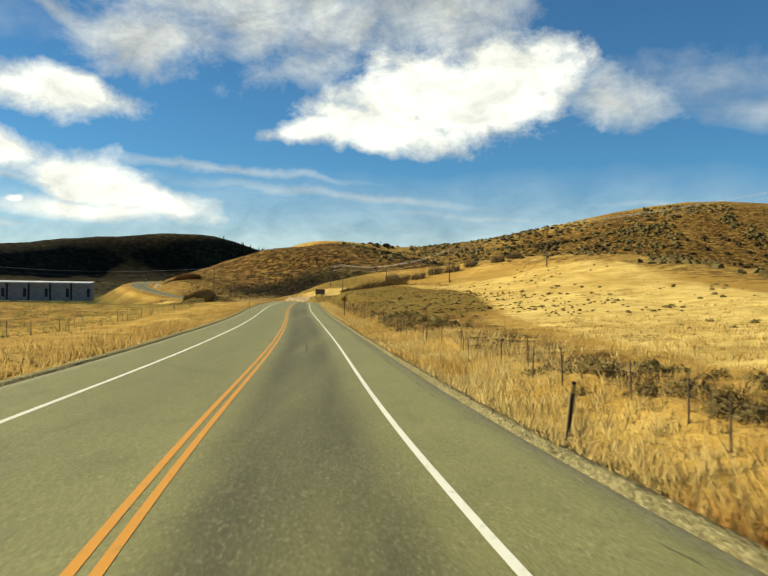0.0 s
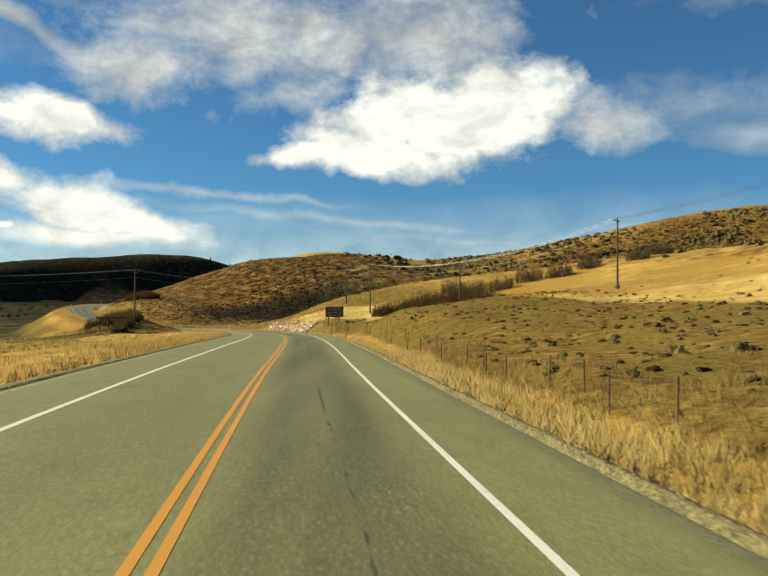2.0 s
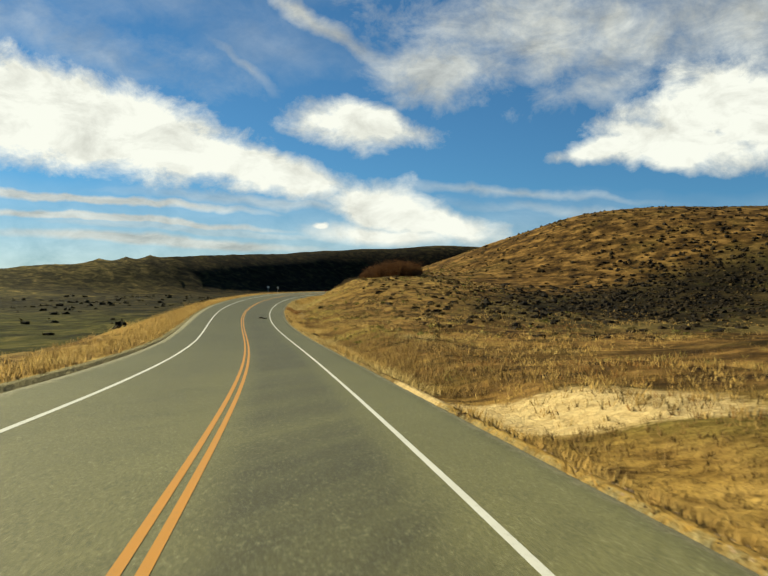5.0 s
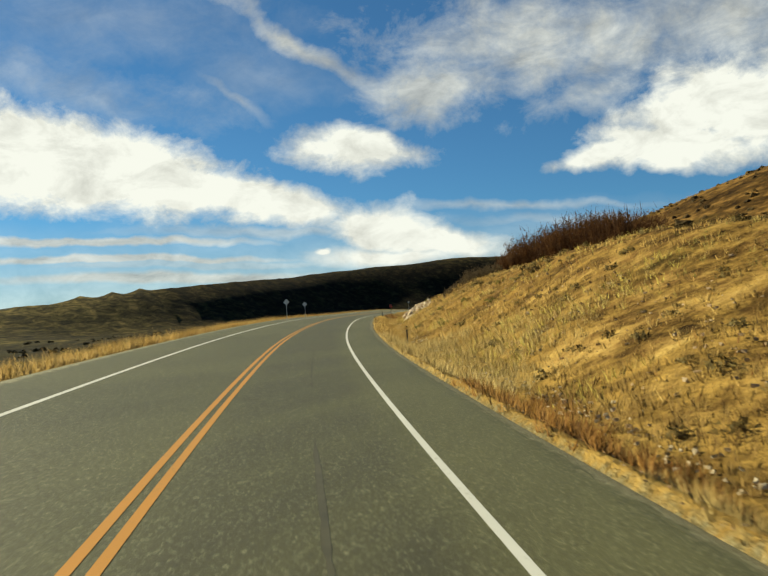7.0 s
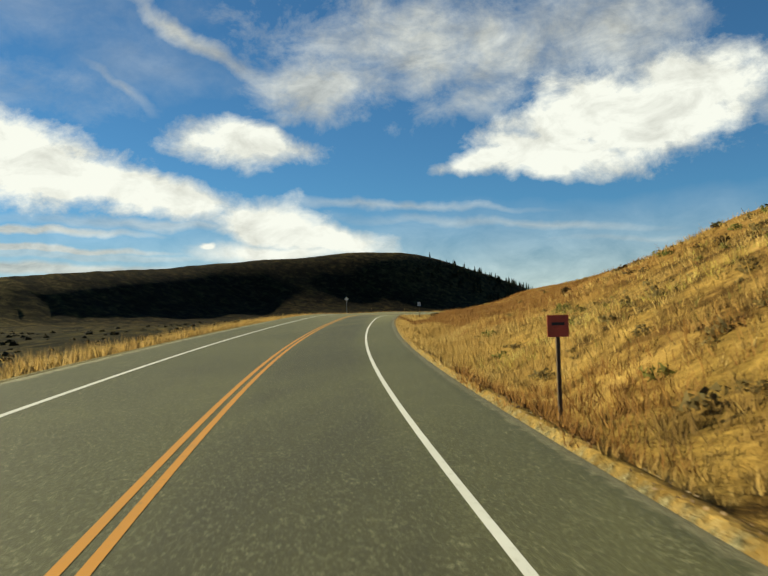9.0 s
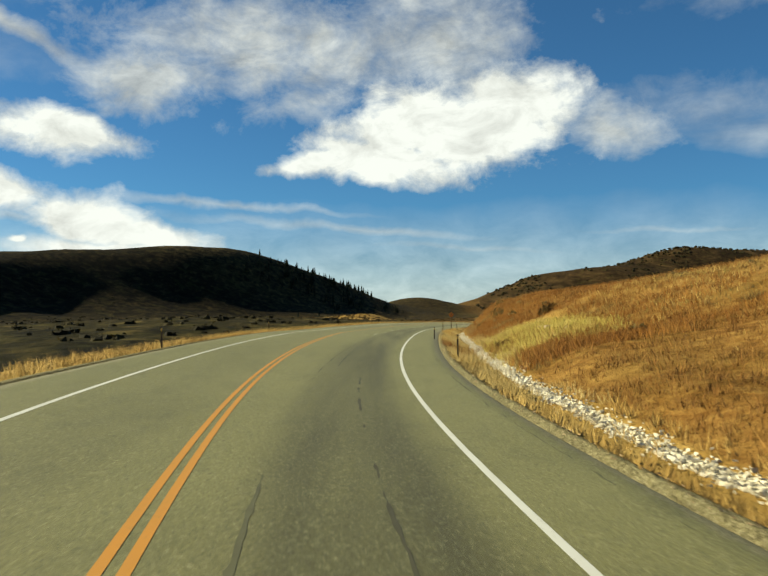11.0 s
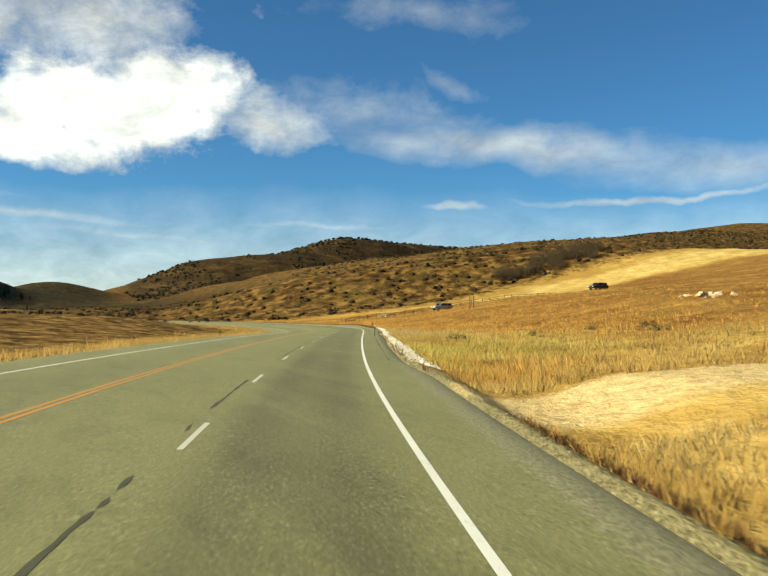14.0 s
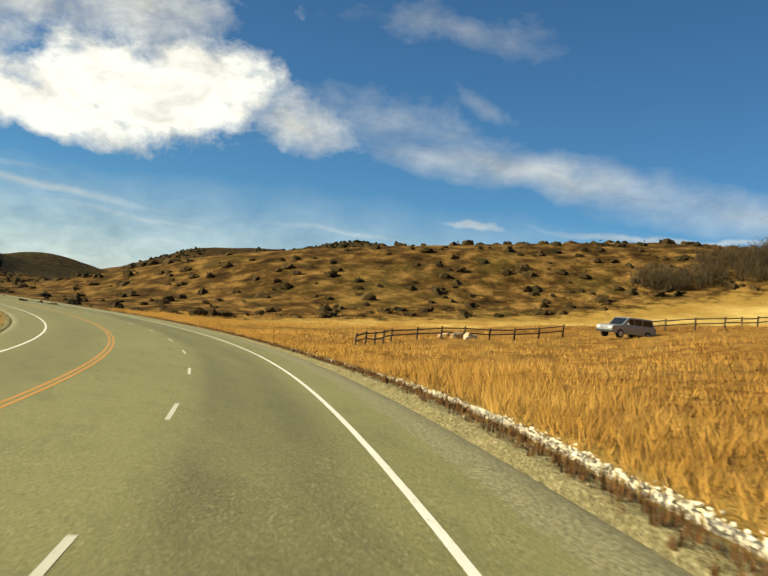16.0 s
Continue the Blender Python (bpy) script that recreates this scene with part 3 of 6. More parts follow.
chalk = np.exp(-((gright - lining(gs)) / 0.36) ** 4) * ((gs > 768) & (gs < 980) | (gs > 1056) & (gs < 1300))
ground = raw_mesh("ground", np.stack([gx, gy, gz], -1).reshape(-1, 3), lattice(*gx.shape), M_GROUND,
                  [("gravel", gravel), ("wood_and_shade", wood), ("scrub", scrub), ("olive", olive), ("brushy", brushy), ("deep", deep), ("chalk", chalk), ("dirt", dirt), ("moss", (1 - 0.7 * smooth(560, 760, gy) - 0.3 * smooth(900, 1500, gy)) * (gleft > 0)), ("rusty", rusty), ("straw", straw)], flat=False)
tagged(ground, "dry golden grassland with sagebrush hills round a valley", "ground", kind="structure")

# the road: cross lines every 2 m, with the shoulders
OUT_L = 2.4
cross = np.concatenate([np.linspace(-1, 0, 7)[:-1], np.linspace(0, 1, 29), np.linspace(0, OUT_L, 8)[1:]])
kind = np.array([0] * 6 + [1] * 29 + [2] * 7)
offs = np.where(kind[None] == 1, cross[None] * left_off[:, None], np.where(kind[None] == 2, left_off[:, None] + cross[None], cross[None] * edge_right(S)[:, None]))


def road_point(s, off, up=0.0):
    """A point of the road's surface, off metres to the left of the right white line."""
    t = np.interp(s, S, heading)
    return np.stack([np.interp(s, S, RX) - np.cos(t) * off, np.interp(s, S, RY) - np.sin(t) * off,
                     np.interp(s, S, RZ) + np.interp(s, S, bank) * off + up], -1)


SS = np.repeat(S[:, None], offs.shape[1], 1)
rv = road_point(SS, offs)
rv[:, 0, 2] -= 0.12
rv[:, -1, 2] -= 0.12
lane_mid = np.minimum(np.abs(offs - 0.95), np.abs(offs - 2.65))
wheel = np.exp(-(lane_mid / 0.42) ** 2) * 0.3 + np.exp(-((offs - 1.8) / 1.25) ** 4) * (0.78 - 0.25 * smooth(880, 940, SS) - 0.13 * smooth(1050, 1120, SS) + 0.2 * smooth(430, 500, SS) * (1 - smooth(690, 760, SS))) + np.exp(-(((offs - yellow_off[:, None]) - 1.8) / 1.2) ** 2) * 0.22
# all lanes darker between about 330 and 770 m
wheel = np.clip(wheel + 0.3 * smooth(330, 420, SS) * (1 - smooth(690, 770, SS)), 0, 1)
rim = np.clip(np.where(offs < 0, (-offs - 1.45 + 0.5 * smooth(850, 920, SS) + 0.25 * smooth(1060, 1120, SS)) / 0.8, (offs - left_off[:, None] - 1.3) / 1.1), 0, 1)
road = raw_mesh("road", rv.reshape(-1, 3), lattice(*offs.shape), M_ASPHALT, [("wheel", wheel), ("rim", rim), ("dark_stretch", smooth(350, 440, SS) * (1 - smooth(690, 770, SS)))], flat=False)
tagged(road, "worn grey asphalt highway with faded lane markings", "road", kind="structure")


def stripe(name, material, s0, s1, off, wide, up=0.004, label=""):
    n = max(2, int((s1 - s0) / 2.0) + 1)
    s = np.linspace(s0, s1, n)
    o = off(s) if callable(off) else np.full(n, off)
    v = np.concatenate([road_point(s, o - wide / 2, up), road_point(s, o + wide / 2, up)])
    i = np.arange(n - 1)
    ob = raw_mesh(name, v, np.stack([i, i + 1, i + 1 + n, i + n], -1), material)
    ob.parent = road
    return tagged(ob, label)


stripe("edge_line", M_WHITE, -18, 1410, 0.0, 0.12)
stripe("edge_line", M_WHITE, -18, 1410, lambda s: np.interp(s, S, left_off), 0.13)
for side in (-0.11, 0.11):
    for paint, a, b in ((M_YELLOW, -18, 868), (M_OLDYELLOW, 868, 1410)):
        stripe("yellow_line", paint, a, b, lambda s: np.interp(s, S, yellow_off) + side, 0.11, label="faded yellow centre line")
for k in range(400):
    a = DASH_AT + 12.192 * k
    if WIDE_B - 14 < a < 1390:
        stripe("lane_dash", M_DASH, a, a + 3.05, DASH_OFF, 0.1)
# ---- plants ----
def leaf_mat(name, *cols, rough=0.85, thin=0.0):
    m = Mat(name, rough, spec=0.15)
    n = len(cols) - 1
    v = m.math("ADD", m.math("MULTIPLY", m.island(), 0.4), m.math("MULTIPLY", m.step(m.noise(0.6, 5, 0.7), 0.33, 0.67), 0.65))
    c = m.ramp(v, *[(0.05 + 0.9 * i / n, k) for i, k in enumerate(cols)])
    c = m.mix(m.math("MULTIPLY", m.noise(0.09, 3), 0.5), c, cols[0])
    m.done(c)
    if thin:
        glow, mixer = m.node("ShaderNodeBsdfTranslucent", c), m.node("ShaderNodeMixShader", thin)
        m.t.links.new(m.b.outputs[0], mixer.inputs[1])
        m.t.links.new(glow.outputs[0], mixer.inputs[2])
        m.t.links.new(mixer.outputs[0], m.t.nodes["Material Output"].inputs["Surface"])
    return m.m


M_GRASS = leaf_mat("dry_grass_blades", (0.16, 0.085, 0.021), (0.31, 0.182, 0.048), (0.45, 0.293, 0.09), (0.57, 0.405, 0.148))
M_RUST = leaf_mat("rust_grass_blades", (0.1, 0.04, 0.009), (0.2, 0.092, 0.021), (0.35, 0.19, 0.052))
M_FIELD = leaf_mat("orange_field_grass_blades", (0.2, 0.09, 0.017), (0.42, 0.218, 0.046), (0.62, 0.37, 0.098))
M_TAWNY = leaf_mat("tawny_grass_blades", (0.12, 0.066, 0.02), (0.25, 0.152, 0.052), (0.39, 0.265, 0.105))
M_DEEP = leaf_mat("deep_rust_grass_blades", (0.1, 0.036, 0.007), (0.2, 0.08, 0.014), (0.33, 0.15, 0.032))
M_PALE = leaf_mat("pale_grass_blades", (0.22, 0.14, 0.042), (0.38, 0.265, 0.093), (0.52, 0.405, 0.185))
M_LEMON = leaf_mat("yellow_green_grass_blades", (0.22, 0.16, 0.03), (0.4, 0.31, 0.07), (0.55, 0.45, 0.14))
M_SAGE = leaf_mat("sage_leaves", (0.1, 0.07, 0.026), (0.19, 0.14, 0.052), (0.3, 0.24, 0.1), thin=0.45)
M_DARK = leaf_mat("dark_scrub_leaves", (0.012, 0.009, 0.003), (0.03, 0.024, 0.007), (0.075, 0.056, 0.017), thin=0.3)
# gully brush, its leaf colour darkened to stand in for shade
M_GULLY = leaf_mat("gully_brush_and_shade", (0.01, 0.007, 0.003), (0.022, 0.014, 0.005), (0.055, 0.034, 0.012), thin=0.2)
M_TWIG = leaf_mat("bare_red_twigs", (0.045, 0.02, 0.009), (0.115, 0.052, 0.019), (0.22, 0.105, 0.038), thin=0.35)
M_BROWN = leaf_mat("brown_grass_blades", (0.11, 0.062, 0.017), (0.215, 0.128, 0.037), (0.34, 0.22, 0.07))
M_GREEN = leaf_mat("green_shrub_leaves", (0.07, 0.07, 0.016), (0.15, 0.145, 0.035), (0.26, 0.235, 0.07), thin=0.45)
M_OAK = leaf_mat("brown_brush_leaves", (0.04, 0.025, 0.01), (0.09, 0.057, 0.02), (0.17, 0.115, 0.042), thin=0.45)
M_GREYTWIG = leaf_mat("grey_brown_twigs", (0.05, 0.034, 0.02), (0.12, 0.085, 0.045), (0.2, 0.15, 0.08), thin=0.4)
M_MEADOW = leaf_mat("olive_meadow_blades", (0.12, 0.1, 0.022), (0.22, 0.18, 0.045), (0.34, 0.27, 0.08))
M_WEED = leaf_mat("brown_weed_blades", (0.055, 0.024, 0.008), (0.12, 0.055, 0.017), (0.22, 0.115, 0.036))
M_FIR = leaf_mat("fir_needles", (0.006, 0.01, 0.005), (0.014, 0.022, 0.01), (0.028, 0.038, 0.016))
rng = np.random.default_rng(7)


def tufts(name, x, y, tall, blades, wide, material, lean=0.35, label="", spread=0.25):
    """Grass: each blade a thin upright triangle with its own lean."""
    n = len(x)
    z = height(x, y)
    k = n * blades
    X, Y, Z, T = (np.repeat(v, blades) for v in (x, y, z, tall))
    a, r = rng.uniform(0, 2 * np.pi, k), np.sqrt(rng.uniform(0, 1, k)) * spread * (T / 0.6)
    bx, by = X + r * np.cos(a), Y + r * np.sin(a)
    h = T * rng.uniform(0.5, 1.1, k)
    la, ll = a + rng.normal(0, 0.7, k), h * lean * rng.uniform(0.2, 1, k)
    fa = rng.uniform(0, np.pi, k)
    w = wide * rng.uniform(0.6, 1.3, k) * 0.5
    p0 = np.stack([bx - w * np.cos(fa), by - w * np.sin(fa), Z - 0.06], 1)
    p1 = np.stack([bx + w * np.cos(fa), by + w * np.sin(fa), Z - 0.06], 1)
    p2 = np.stack([bx + ll * np.cos(la), by + ll * np.sin(la), Z + h], 1)
    # every blade shows its outer face to the oncoming lane
    _, _, _, th_ = on_road(by)
    _, rt, _ = sides(bx, by)
    side = np.where(rt > 0, -1.0, 1.0)
    tox, toy = np.sin(th_) + 0.5 * side * np.cos(th_), -np.cos(th_) + 0.5 * side * np.sin(th_)
    turn_it = np.sin(fa) * tox - np.cos(fa) * toy < 0
    p0[turn_it], p1[turn_it] = p1[turn_it].copy(), p0[turn_it].copy()
    v = np.stack([p0, p1, p2], 1).reshape(-1, 3)
    ob = raw_mesh(name, v, np.arange(k * 3).reshape(-1, 3), material, flat=False)
    up = np.stack([rng.normal(-0.15, 0.4, k), rng.normal(0, 0.4, k), np.ones(k)], 1)
    up /= np.linalg.norm(up, axis=1)[:, None]
    ob.data.normals_split_custom_set_from_vertices(np.repeat(up, 3, 0).tolist())
    return tagged(ob, label, "grass", kind="stuff")


def clumps(name, x, y, size, leaves, material, label, squat=0.7, up=0.0):
    """Shrubs: each a loose ball of small leafy triangles, open and uneven; small and far ones a lumpy crown with leaves on it."""
    n = len(x)
    z = height(x, y)
    crown_v, crown_f, thick = np.zeros((0, 3)), np.zeros((0, 3), int), leaves < 61
    if thick:
        seg = 7
        turn = np.arange(seg) * 2 * np.pi / seg
        ring = [np.stack([np.cos(turn + o) * w, np.sin(turn + o) * w, np.full(seg, h)], 1) for o, w, h in ((0.0, 0.95, -0.35), (0.45, 0.72, 0.5))]
        base = np.concatenate(ring + [np.array([[0.0, 0.0, 0.85]])])
        q = base[None] * rng.uniform(0.62, 1.3, (n, len(base), 1)) * np.array([1, 1, squat])
        q = q + rng.normal(0, 0.1, q.shape)
        crown_v = (q * size[:, None, None] + np.stack([x, y, z + up], 1)[:, None]).reshape(-1, 3)
        i = np.arange(seg)
        j = (i + 1) % seg
        tri = np.concatenate([np.stack([i, j, i + seg], 1), np.stack([j, j + seg, i + seg], 1), np.stack([i + seg, j + seg, np.full(seg, 2 * seg)], 1)])
        crown_f = (tri[None] + (np.arange(n) * len(base))[:, None, None]).reshape(-1, 3)
        leaves = max(7, leaves // 3)
    k = n * leaves
    X, Y, Z, R = (np.repeat(v, leaves) for v in (x, y, z, size))
    d = rng.normal(size=(k, 3))
    d /= np.linalg.norm(d, axis=1)[:, None]
    d[:, 2] = np.abs(d[:, 2])
    lob = 1 + 0.35 * np.sin(3 * np.arctan2(d[:, 1], d[:, 0]) + np.repeat(rng.uniform(0, 6, n), leaves))
    r = R * lob * rng.uniform(0.35, 1.0, k) ** 0.6
    c = np.stack([X + d[:, 0] * r, Y + d[:, 1] * r, Z + up + d[:, 2] * r * squat], 1)
    q = R[:, None] * rng.uniform(0.14, 0.34, (k, 1)) * (0.65 if leaves > 100 else 1.0)
    a, b = rng.normal(size=(k, 3)), rng.normal(size=(k, 3))
    a /= np.linalg.norm(a, axis=1)[:, None]
    b /= np.linalg.norm(b, axis=1)[:, None]
    v = np.stack([c + a * q, c + b * q, c - (a + b) * q * 0.5 + d * q * 0.6], 1).reshape(-1, 3)
    tri_ = v.reshape(-1, 3, 3)
    inward = (np.cross(tri_[:, 1] - tri_[:, 0], tri_[:, 2] - tri_[:, 0]) * d).sum(1) < 0
    tri_[inward] = tri_[inward][:, ::-1]
    v = tri_.reshape(-1, 3)
    f = np.concatenate([np.arange(k * 3).reshape(-1, 3), crown_f + k * 3])
    ob = raw_mesh(name, np.concatenate([v, crown_v]), f, material, flat=thick)
    if not thick:
        out_ = d + rng.normal(0, 0.35, (k, 3))
        out_ /= np.linalg.norm(out_, axis=1)[:, None]
        ob.data.normals_split_custom_set_from_vertices(np.repeat(out_, 3, 0).tolist())
    return tagged(ob, label, "shrub", kind="stuff")


def beside(s, d):
    """Plan place of points d metres right of the right line (negative: left of it)."""
    t = np.interp(s, S, heading)
    return np.interp(s, S, RX) + np.cos(t) * d, np.interp(s, S, RY) + np.sin(t) * d


def tawny(s):
    """Stretch of the slope where the dry grass is a dull light brown."""
    return smooth(858, 874, s) * (1 - smooth(955, 985, s))


def reddish(s):
    """Stretches of the slope where the dry grass is rust-coloured."""
    return smooth(675, 720, s) * (1 - smooth(830, 838, s)) + smooth(858, 866, s) * (1 - smooth(902, 925, s))


n = 74000
s = rng.uniform(-8, 1290, n)
d = 2.5 - 0.35 * smooth(340, 380, s) * (1 - smooth(700, 770, s)) + rng.gamma(1.6, 2.6, n)
track = ((s > 770) & ((s < 979) | (s > 1050)) & (np.abs(d - lining(s)) < 0.6) & (rng.uniform(0, 1, n) < 0.93)) | ((s > 1056) & (d < lining(s) - 0.5)) | (np.abs(s - 1046) < 5.5) | ((s > 390) & (s < 402) & (d < 8))
x, y = beside(s, d)
patch = ripple(x, y, 9.0, 11) + 0.5 * ripple(x, y, 3.0, 12)
m = ~track & (patch > -0.75)
x, y, s, d, patch = x[m], y[m], s[m], d[m], patch[m]
rust = (ripple(x, y, 26.0, 13) + 1.5 * reddish(s) * smooth(5.8, 7, d) + 1.5 * smooth(1060, 1100, s) * smooth(0, 1.5, d - np.interp(s, [1085, 1110, 1150], [14, 7, 3.3])) + 0.5 * smooth(60, 110, s) * smooth(6, 9, d) * (1 - smooth(280, 320, s)) - 0.55) > 0.15
brown = ((smooth(70, 100, s) * (1 - smooth(292, 305, s)) * smooth(5.8, 7, d) + (0.95 - 0.55 * smooth(410, 450, s)) * smooth(338, 350, s) * (1 - smooth(640, 690, s)) * smooth(3.6, 5.5, d)) + 0.5 * smooth(840, 880, s) * (1 - smooth(1000, 1040, s)) * smooth(6, 8, d) + 0.4 * ripple(x, y, 7.0, 17)) > 0.5
rust &= ~brown
pale = ~rust & ~brown & (ripple(x, y, 17.0, 14) + 0.5 * smooth(1060, 1085, s) + 0.6 * smooth(70, 100, s) * (1 - smooth(290, 310, s)) + 0.9 * smooth(830, 838, s) * (1 - smooth(856, 864, s)) > 0.25)
patch = np.where(brown, patch - 0.7, patch)
tall = (0.4 + 0.2 * patch) * rng.uniform(0.7, 1.3, len(x)) * np.where(d < 4.5, 0.75, 1.0)
for mask, mat, name in ((rust & (s <= 1040), M_RUST, "rust_grass"), (rust & (s > 1040), M_FIELD, "rust_grass"), (pale, M_PALE, "pale_grass"), (brown, M_BROWN, "brown_grass"), (~rust & ~pale & ~brown & ((tawny(s) < 0.5) | (d < 5.5)), M_GRASS, "dry_grass"), (~rust & ~pale & ~brown & (tawny(s) >= 0.5) & (d >= 5.5), M_TAWNY, "dry_grass")):
    tufts(name, x[mask], y[mask], np.maximum(tall[mask], 0.14), 9, 0.026, mat, 0.9, label="tall dry grass along the road's verge")
n = 20000
s, d = rng.uniform(-8, 1290, n), 2.8 + rng.gamma(1.5, 1.8, n)
x, y = beside(s, -np.interp(s, S, left_off) - d)
m = (d > 9) | (s < 292) | (s > 378)
x, y, s = x[m], y[m], s[m]
tufts("dry_grass", x, y, rng.uniform(0.22, 0.5, len(x)) * (1 + 0.5 * smooth(840, 900, s) + 0.6 * smooth(430, 470, s) * (1 - smooth(700, 760, s))), 11, 0.026, M_GRASS, 0.8, label="tall golden grass on the far verge")
n = 8500
s = rng.uniform(860, 1290, n)
x, y = beside(s, lining(s) - np.interp(s, [1050, 1056, 1112, 1122, 1160, 1180], [0.85, 0.5, 0.5, 0.85, 0.95, 0.8]) + rng.normal(0, 0.2, n))
m = (np.abs(s - 1046) > 6) & ((s < 1050) | (rng.uniform(0, 1, n) < 0.12 + 0.6 * smooth(1108, 1122, s)))
tufts("brown_weeds", x[m], y[m], rng.uniform(0.1, 0.26, m.sum()) * (1 + 0.1 * smooth(1108, 1122, s[m])), 9, 0.026, M_WEED, label="short rust-brown weeds along the ditch", spread=0.2)
n = 50000
s, d = rng.uniform(-8, 1290, n), 13 + rng.gamma(1.5, 16, n)
x, y = beside(s, d)
bare = smooth(80, 120, s) * (1 - smooth(300, 330, s)) + 0.6 * smooth(405, 430, s) * (1 - smooth(640, 680, s)) * smooth(14, 24, d) + (1 - smooth(90, 130, s)) * smooth(75, 95, d)
m = (np.abs(s - 1046) > 6) & (ripple(x, y, 15.0, 15) > -0.5 + 0.9 * bare) & (rng.uniform(0, 1, n) > 0.6 * bare)
x, y, s = x[m], y[m], s[m]
rust = (ripple(x, y, 40.0, 16) + 1.5 * reddish(s) + 1.4 * smooth(1050, 1090, s) * (1 - smooth(60, 90, d[m])) + 0.7 * bare[m] * (1 - smooth(400, 440, s)) + 0.4 * smooth(925, 940, s) * (1 - smooth(955, 985, s)) - 0.75) > 0.0
for mask, mat in ((rust & (s <= 1040), M_RUST), (rust & (s > 1040), M_FIELD)):
    tufts("rust_grass", x[mask], y[mask], rng.uniform(0.2, 0.5, mask.sum()), 8, 0.042, mat, 0.95, label="rust-coloured dry grass on the slope", spread=0.4)
brown = bare[m] * (1 - 0.7 * smooth(400, 440, s)) + 0.1 * smooth(440, 480, s) * (1 - smooth(640, 690, s)) + 0.42 * smooth(840, 880, s) * (1 - smooth(1000, 1040, s)) + 0.5 * ripple(x, y, 12.0, 18) > 0.4
rust &= ~brown
tufts("brown_grass", x[brown], y[brown], rng.uniform(0.15, 0.35, brown.sum()), 8, 0.042, M_BROWN, 0.95, label="short brown grass on the slope", spread=0.4)
rust |= brown
for mask, mat in ((~rust & (tawny(s) < 0.5), M_GRASS), (~rust & (tawny(s) >= 0.5), M_TAWNY)):
    tufts("dry_grass", x[mask], y[mask], rng.uniform(0.2, 0.48, mask.sum()), 8, 0.042, mat, 0.95, label="golden dry grass on the slope", spread=0.4)
n = 36000
s, d = rng.uniform(330, 1290, n), 5.5 + rng.gamma(1.6, 6.0, n)
x, y = beside(s, d)
m = (np.abs(s - 1046) > 6) & (np.abs(d - lining(s)) > 0.6) & (ripple(x, y, 6.0, 31) > -0.6) & (rng.uniform(0, 1, n) > 0.2 * smooth(430, 460, s) * (1 - smooth(830, 850, s)))
x, y, s, d = x[m], y[m], s[m], d[m]
hue = ripple(x, y, 8.0, 32) + 0.4 * smooth(925, 940, s) * (1 - smooth(955, 985, s)) - 0.12 * smooth(430, 460, s) * (1 - smooth(650, 690, s)) + 0.6 * rng.uniform(-1, 1, len(x)) + 1.5 * (reddish(s) + 1.0 * smooth(1060, 1100, s) * smooth(0, 1.5, d - np.interp(s, [1085, 1110, 1150], [14, 7, 3.3])))
for mask, mat, name in ((hue < -0.75, M_MEADOW, "meadow_grass"), ((hue >= -0.75) & (hue < -0.25), M_BROWN, "brown_grass"), ((hue >= -0.25) & (hue < 0.7) & (tawny(s) < 0.5), M_GRASS, "dry_grass"), ((hue >= -0.25) & (hue < 0.7) & (tawny(s) >= 0.5), M_TAWNY, "dry_grass"), ((hue >= 0.7) & (s <= 1040), M_RUST, "rust_grass"), ((hue >= 0.7) & (s > 1040), M_FIELD, "rust_grass")):
    tufts(name, x[mask], y[mask], rng.uniform(0.18, 0.4, mask.sum()), 6, 0.038, mat, 1.0, label="thick dry grass on the roadside slope", spread=0.34)
n = 13000
s, d = rng.uniform(826, 928, n), 5.3 + rng.gamma(1.5, 5.0, n)
x, y = beside(s, d)
m = (d > lining(s) + 0.75) & (reddish(s) + smooth(828, 838, s) * (1 - smooth(858, 866, s)) * smooth(10, 14, d) + 0.5 * ripple(x, y, 5.0, 41) > 0.45)
lush = m & (ripple(x, y, 4.0, 42) + 0.02 * (d - 12) > 0.55)
m &= ~lush
tufts("rust_grass", x[m], y[m], rng.uniform(0.2, 0.5, m.sum()), 8, 0.032, M_DEEP, 1.0, label="deep rust-red dry grass on the roadside slope", spread=0.5)
tufts("green_grass", x[lush], y[lush], rng.uniform(0.2, 0.4, lush.sum()), 7, 0.032, M_SAGE, 1.0, label="grey-green grass patches on the slope", spread=0.4)
n = 4200
s, d = rng.uniform(826, 868, n), 5.6 + rng.gamma(1.5, 4.5, n)
x, y = beside(s, d)
m = smooth(828, 838, s) * (1 - smooth(856, 866, s)) - smooth(10, 14, d) + 0.5 * ripple(x, y, 5.0, 43) > 0.45
tufts("pale_grass", x[m], y[m], rng.uniform(0.25, 0.55, m.sum()), 8, 0.032, M_LEMON, 1.0, label="yellow-green dry grass on the roadside slope", spread=0.5)
n = 2200
s = rng.uniform(815, 925, n)
x, y = beside(s, lining(s) - 0.95 + rng.normal(0, 0.2, n))
m = ripple(x, y, 3.0, 44) > -0.2
tufts("pale_grass", x[m], y[m], rng.uniform(0.2, 0.45, m.sum()), 9, 0.03, M_PALE, 0.8, label="pale dry grass between road and stones", spread=0.25)
n = 9000
s, d = rng.uniform(-8, 420, n), 13 + rng.gamma(1.5, 20, n)
x, y = beside(s, -np.interp(s, S, left_off) - d)
tufts("meadow_grass", x, y, rng.uniform(0.15, 0.4, n), 7, 0.09, M_MEADOW, 0.7, label="pale green and yellow meadow grass", spread=0.4)

